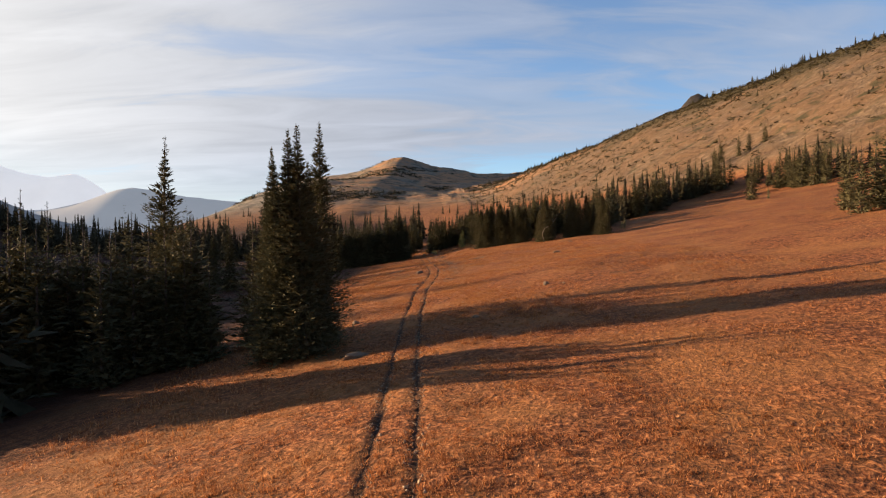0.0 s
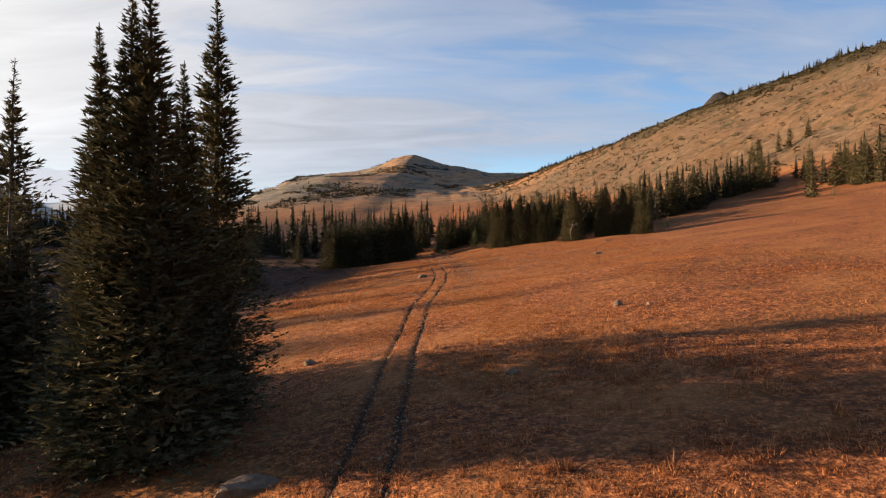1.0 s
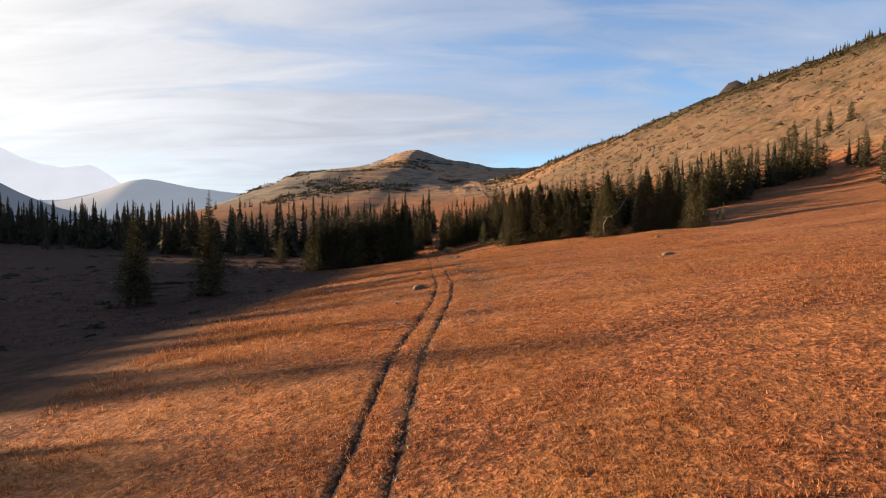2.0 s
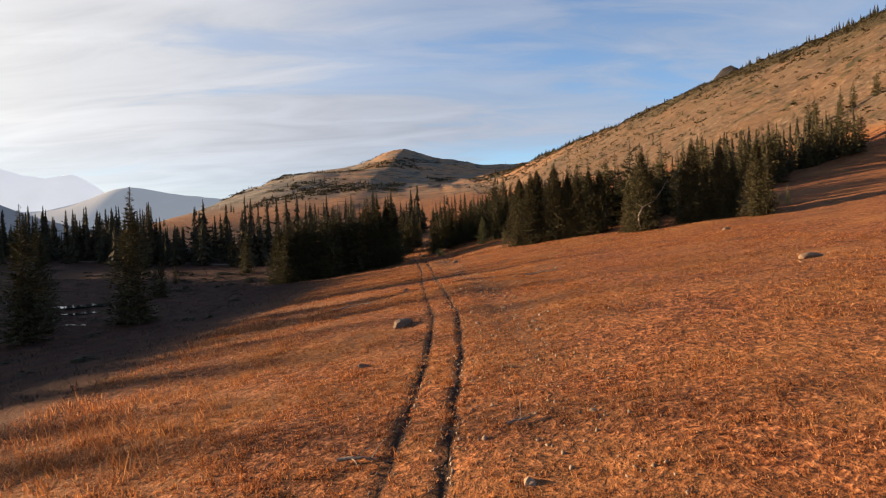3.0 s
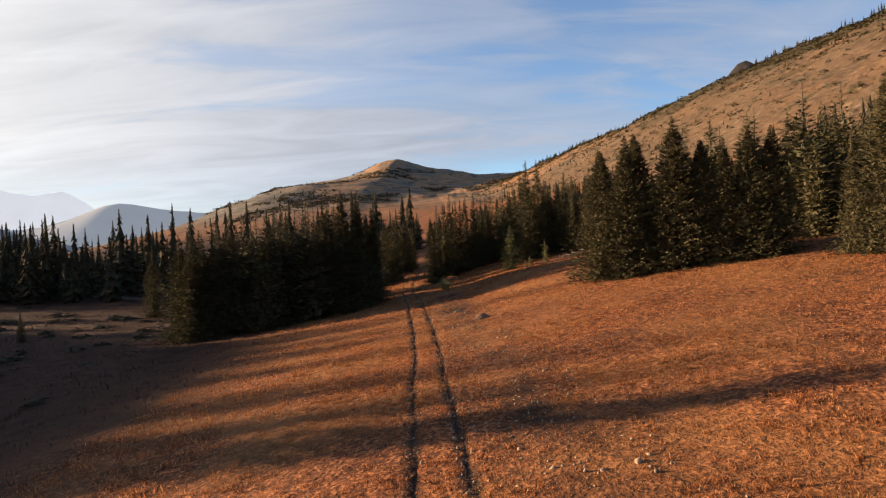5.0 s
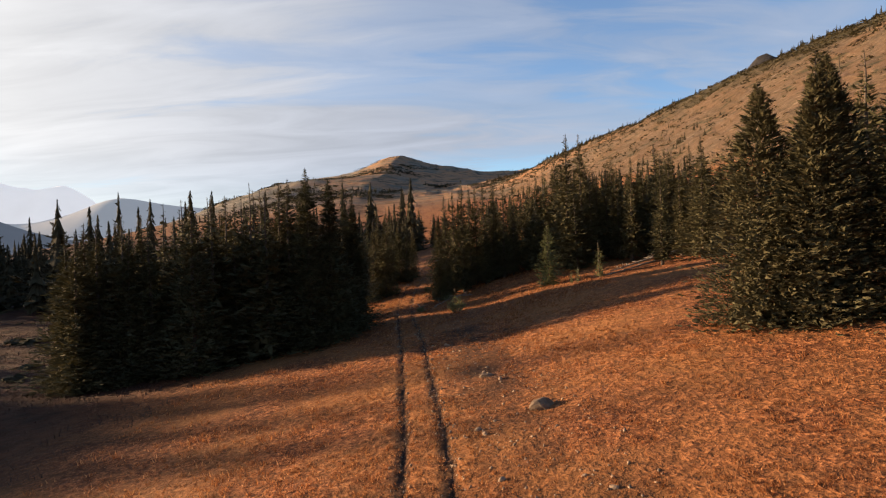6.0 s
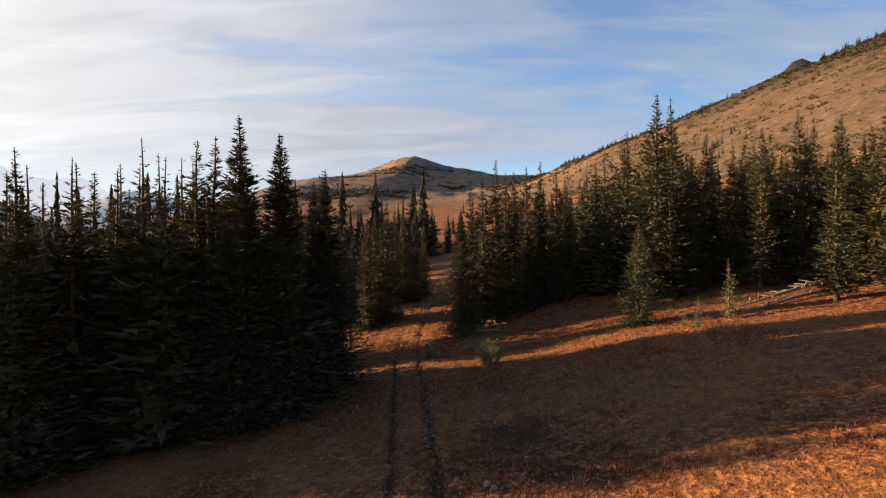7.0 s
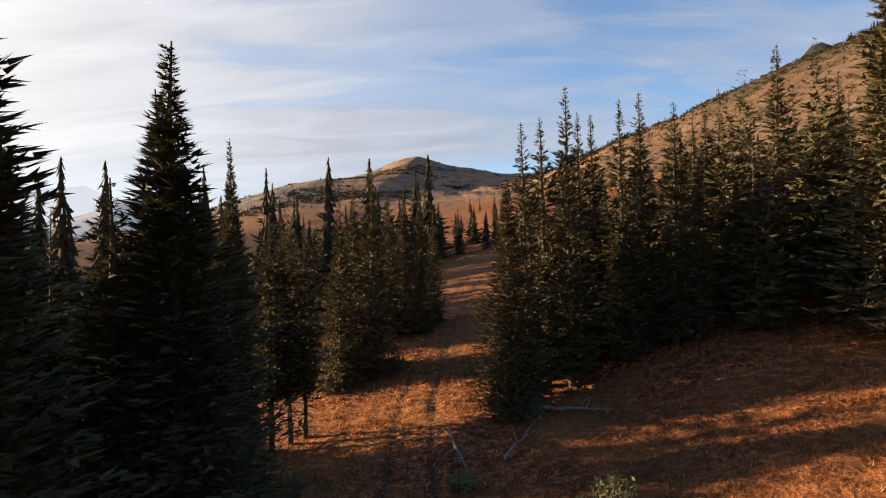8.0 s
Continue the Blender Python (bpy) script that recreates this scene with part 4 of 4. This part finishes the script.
# ---- ponds in the clearing ----
def pond(x, y, long, wide, turn, seed):
    rng = np.random.default_rng(seed)
    n = 28
    rim = [(math.cos(2 * math.pi * k / n) * long * (0.75 + 0.5 * rng.random()), math.sin(2 * math.pi * k / n) * wide * (0.75 + 0.5 * rng.random())) for k in range(n)]
    level = np.mean([float(ground_z(x + math.cos(turn) * px - math.sin(turn) * py, y + math.sin(turn) * px + math.cos(turn) * py)) for px, py in rim]) - 0.05
    bm = bmesh.new()
    top = [bm.verts.new((px, py, 0.0)) for px, py in rim]
    low = [bm.verts.new((px * 0.9, py * 0.9, -0.9)) for px, py in rim]
    bm.faces.new(top)
    bm.faces.new(low[::-1])
    for k in range(n):
        bm.faces.new((top[k], low[k], low[(k + 1) % n], top[(k + 1) % n]))
    me = bpy.data.meshes.new("pond")
    bm.to_mesh(me)
    bm.free()
    me.materials.append(WATER)
    ob = new("pond", me)
    ob.matrix_basis = Matrix.LocRotScale(Vector((x, y, level)), Euler((0, 0, turn)), None)
    return tagged(ob, "small still pond mirroring the pale sky", "pond", "ponds of the damp clearing")


pond(-48.5, 137.5, 7.5, 3.4, 0.35, 401)
pond(-43.0, 132.0, 3.8, 1.4, 0.5, 402)
pond(-39.0, 122.0, 2.2, 0.8, 0.2, 403)
pond(-87.0, 195.0, 4.5, 1.8, 0.3, 404)


# ---- rocks ----
def rock(name, x, y, long, wide, high, turn, seed, label, group="", sink=0.55, stone=ROCK):
    rng = np.random.default_rng(seed)
    bm = bmesh.new()
    bmesh.ops.create_icosphere(bm, subdivisions=3 if long > 0.5 else 2, radius=0.5)
    cuts = [Vector(rng.normal(0, 1, 3)).normalized() for _ in range(7)]
    for v in bm.verts:
        for c in cuts:
            over = v.co.dot(c) - 0.34
            if over > 0:
                v.co -= c * over * 0.85
        v.co += Vector(rng.normal(0, 0.018, 3))
        v.co = Vector((v.co.x * long, v.co.y * wide, v.co.z * high * 1.3))
    me = bpy.data.meshes.new(name)
    bm.to_mesh(me)
    bm.free()
    me.materials.append(stone)
    ob = new(name, me)
    ob.matrix_basis = Matrix.LocRotScale(at(x, y) + Vector((0, 0, high * (0.5 - sink))), Euler((0.15 * rng.normal(), 0.15 * rng.normal(), turn)), None)
    return tagged(ob, label, "rock", group)


BOULDERS = [
    (-3.3, 86.6, 1.4, 0.85, 0.55, 0.9), (8.3, 49.7, 0.75, 0.5, 0.4, 0.2), (16.0, 86.2, 1.3, 0.7, 0.4, 0.1),
    (-6.8, 48.0, 0.8, 0.6, 0.45, 0.7), (-4.6, 32.6, 1.9, 0.8, 0.55, 0.55), (22.6, 109.6, 0.8, 0.5, 0.35, 0.0),
    (-4.3, 104.8, 0.55, 0.4, 0.4, 0.5), (2.1, 39.9, 0.55, 0.45, 0.25, 0.3), (0.0, 133.7, 0.9, 0.6, 0.5, 0.2),
    (-1.4, 138.9, 0.6, 0.4, 0.25, 0.1), (-4.2, 79.5, 0.6, 0.3, 0.2, 0.3), (3.5, 98.5, 0.45, 0.3, 0.2, 0.4),
]
for k, (x, y, long, wide, high, turn) in enumerate(BOULDERS):
    rock("boulder", x, y, long, wide, high, turn, 500 + k, "lichened grey boulder half sunk in the dry grass", "boulders of the meadow")
SMALL = [
    (1.5, 48.1), (-2.9, 141.5), (-3.0, 147.0), (2.3, 101.3), (6.6, 100.9), (3.3, 96.1), (-0.3, 96.7), (-8.5, 102.0), (-14.5, 122.7), (0.2, 67.6), (-2.9, 41.1), (-5.2, 165.2), (9.5, 48.6), (14.8, 85.0), (17.2, 86.9), (23.6, 108.9),
]
for k, (x, y) in enumerate(SMALL):
    s = 0.13 + 0.13 * PLANT.random()
    rock("stone", x, y, s * 1.3, s, s * 0.7, PLANT.random() * 3, 540 + k, "pale grey stone lying in the dry grass", "stones of the meadow", stone=PALE)
strip = np.random.default_rng(560)
for k in range(170):
    y = 70 + 84 * strip.random()
    x = float(track(y)) + 1.0 + 3.0 * strip.random() ** 1.3
    s = 0.06 + 0.13 * strip.random() ** 2
    rock("stone", x, y, s * 1.4, s, s * 0.8, strip.random() * 3, 570 + k, "small pale stone on the worn strip beside the ruts", "stones along the ruts", stone=PALE)


def pebbles(name, label, count, seed):
    """Gravel in and beside the ruts: small broken four-faced chips."""
    rng = np.random.default_rng(seed)
    y = 10 + 178 * rng.random(count)
    pick = rng.random(count)
    x = track(y) + np.where(pick < 0.35, RUT_HALF, np.where(pick < 0.55, -RUT_HALF, 1.0 + 4.0 * rng.random(count))) + rng.normal(0, 0.16, count)
    keep = (pick < 0.55) | ((y > 66) & (y < 162))
    x, y = x[keep], y[keep]
    n = len(x)
    s = 0.02 + 0.065 * rng.random(n) ** 2
    c = np.stack([x, y, ground_z(x, y)], 1)
    shape = np.array([(1, 0, -0.3), (-0.5, 0.87, -0.3), (-0.5, -0.87, -0.3), (0, 0, 0.75)])
    v = c[:, None, :] + (shape[None] + rng.normal(0, 0.22, (n, 4, 3))) * s[:, None, None]
    f = np.array([(0, 1, 3), (1, 2, 3), (2, 0, 3), (0, 2, 1)])
    faces = (np.arange(n)[:, None, None] * 4 + f[None]).reshape(-1, 3)
    return tagged(new(name, mesh_from(name, v.reshape(-1, 3), faces, PALE)), label, "gravel", kind="stuff")


pebbles("rut_gravel", "pale gravel in the wheel ruts and beside them", 9000, 580)


# ---- dead wood ----
def dead_log(name, a, b, thick, twigs, seed, label, lift=0.1, up=False):
    """A fallen stem from a to b with dry branches, resting on the ground."""
    rng = np.random.default_rng(seed)
    a, b = Vector(a), Vector(b)
    root = thing(name, label, "log")
    root.location = a
    d = b - a
    k = 7
    pts = [d * (i / k) + Vector(rng.normal(0, 0.02, 3)) for i in range(k + 1)]
    rad = [thick * (1 - 0.75 * i / k) for i in range(k + 1)]
    v, f = tube(pts, rad, 7)
    part("stem", smooth(mesh_from(name + "_stem", [tuple(p) for p in v], f, DEAD)), root)
    side = d.normalized().cross(Vector((0, 0, 1)))
    for _ in range(twigs):
        s = 0.25 + 0.7 * rng.random()
        reach = (0.35 + 0.6 * rng.random()) * (1 - 0.4 * s)
        out = (side * rng.choice((-1, 1)) * (0.5 + 0.5 * rng.random()) + Vector((0, 0, rng.normal(0.1, 0.5))) + d.normalized() * 0.5).normalized() * reach
        p = d * s
        v, f = tube([p, p + out * 0.5 + Vector((0, 0, 0.04)), p + out], [thick * 0.28, thick * 0.2, 0.006], 5)
        part("branch", mesh_from(name + "_branch", [tuple(c) for c in v], f, DEAD), root)
    return root


def on(x, y, up=0.08):
    return at(x, y) + Vector((0, 0, up))


dead_log("fallen_log", on(16.6, 164.0, 0.5), on(9.9, 162.3, 0.12), 0.14, 26, 601, "bleached fallen fir stem with bare branches at the wood's edge")
dead_log("fallen_log", on(14.6, 162.6, 0.2), on(9.0, 160.9, 0.06), 0.10, 10, 602, "thin grey fallen stem in the grass at the wood's edge")
dead_log("fallen_branch", on(-9.4, 101.2), on(-6.3, 100.9), 0.06, 9, 603, "bleached fallen branch lying in the dry grass")
dead_log("fallen_branch", on(4.2, 99.0), on(6.4, 99.5), 0.06, 14, 604, "tangle of bleached dry branches on the meadow")
dead_log("fallen_branch", on(-3.6, 70.4), on(-2.7, 70.2), 0.05, 5, 605, "short bleached branch beside the rut")
dead_log("fallen_branch", on(0.1, 70.5), on(0.8, 70.8), 0.035, 3, 606, "short bleached branch on the stony strip")
dead_log("fallen_branch", on(-5.4, 168.6), on(-4.8, 165.2), 0.06, 8, 607, "grey fallen branch beside the track in the shade")
dead_log("fallen_branch", on(-3.9, 166.0), on(-2.6, 168.6), 0.05, 6, 608, "grey fallen branch leaning under the firs")
dead_log("fallen_log", on(-2.6, 168.9, 0.25), on(-0.6, 168.0, 0.15), 0.07, 12, 609, "grey dead stem among the low boughs")


def snag(x, y, points, thick, seed, label):
    root = thing("dead_snag", label, "snag")
    root.location = at(x, y, 0.3)
    v, f = tube(points, [thick * (1 - 0.8 * i / (len(points) - 1)) for i in range(len(points))], 8)
    part("stem", smooth(mesh_from("snag_stem", [tuple(p) for p in v], f, DEAD)), root)
    rng = np.random.default_rng(seed)
    for _ in range(7):
        i = int(rng.integers(1, len(points) - 1))
        p = Vector(points[i])
        o = Vector(rng.normal(0, 0.45, 3))
        v, f = tube([p, p + o * 0.6, p + o + Vector((0, 0, 0.1))], [thick * 0.25, thick * 0.15, 0.008], 5)
        part("branch", mesh_from("snag_branch", [tuple(c) for c in v], f, DEAD), root)
    return root


snag(20.3, 125.9, [(0.7, 1.3, 0), (0.1, 0.3, 1.5), (0.0, 0.0, 2.2), (0.45, -0.1, 3.1), (1.1, 0.1, 3.4), (1.7, 0.2, 3.7), (2.2, 0.1, 4.3), (2.7, 0.0, 5.1), (3.2, 0.0, 6.0)], 0.10, 621, "bent bleached dead trunk leaning out of the firs")


# ---- low shrubs and sprouts ----
def shrub(x, y, wide, high, seed, label):
    rng = np.random.default_rng(seed)
    root = thing("shrub", label, "shrub", "shrubs beside the track")
    root.location = at(x, y)
    stems, leaves = [], []
    for _ in range(int(16 + 20 * wide)):
        a, r = rng.random() * 6.28, wide * 0.5 * rng.random() ** 0.6
        h = high * (0.5 + 0.5 * rng.random()) * (1 - 0.5 * (2 * r / wide) ** 2)
        tip = Vector((math.cos(a) * r, math.sin(a) * r, h))
        base = Vector((tip.x * 0.25, tip.y * 0.25, -0.1))
        stems.append(tube([base, base.lerp(tip, 0.6), tip], [0.014, 0.01, 0.004], 4))
        for _ in range(16):
            p = base.lerp(tip, 0.25 + 0.78 * rng.random())
            d = Vector((rng.normal(), rng.normal(), rng.normal() + 0.5)).normalized()
            w = d.orthogonal().normalized()
            s = 0.07 + 0.07 * rng.random()
            leaves.append(([p, p + d * s * 0.5 + w * s * 0.25, p + d * s, p + d * s * 0.5 - w * s * 0.25], [(0, 1, 2, 3)]))
    v, f = merge(stems)
    part("stems", mesh_from("shrub_stems", v, f, BARK), root)
    v, f = merge(leaves)
    part("leaves", mesh_from("shrub_leaves", v, f, GREEN), root)
    return root


for k, (x, y, wide, high) in enumerate(((-2.2, 161.2, 1.7, 1.3), (-1.8, 163.0, 1.0, 0.6), (-7.8, 176.1, 0.9, 1.1), (-4.7, 173.8, 0.7, 0.8), (-9.5, 166.2, 0.8, 0.5), (-10.2, 175.0, 2.2, 1.0), (-8.6, 177.0, 1.2, 0.8), (-2.9, 169.0, 1.6, 0.8), (-5.0, 164.6, 0.8, 0.5))):
    shrub(x, y, wide, high, 640 + k, "low dark green evergreen shrub beside the track")
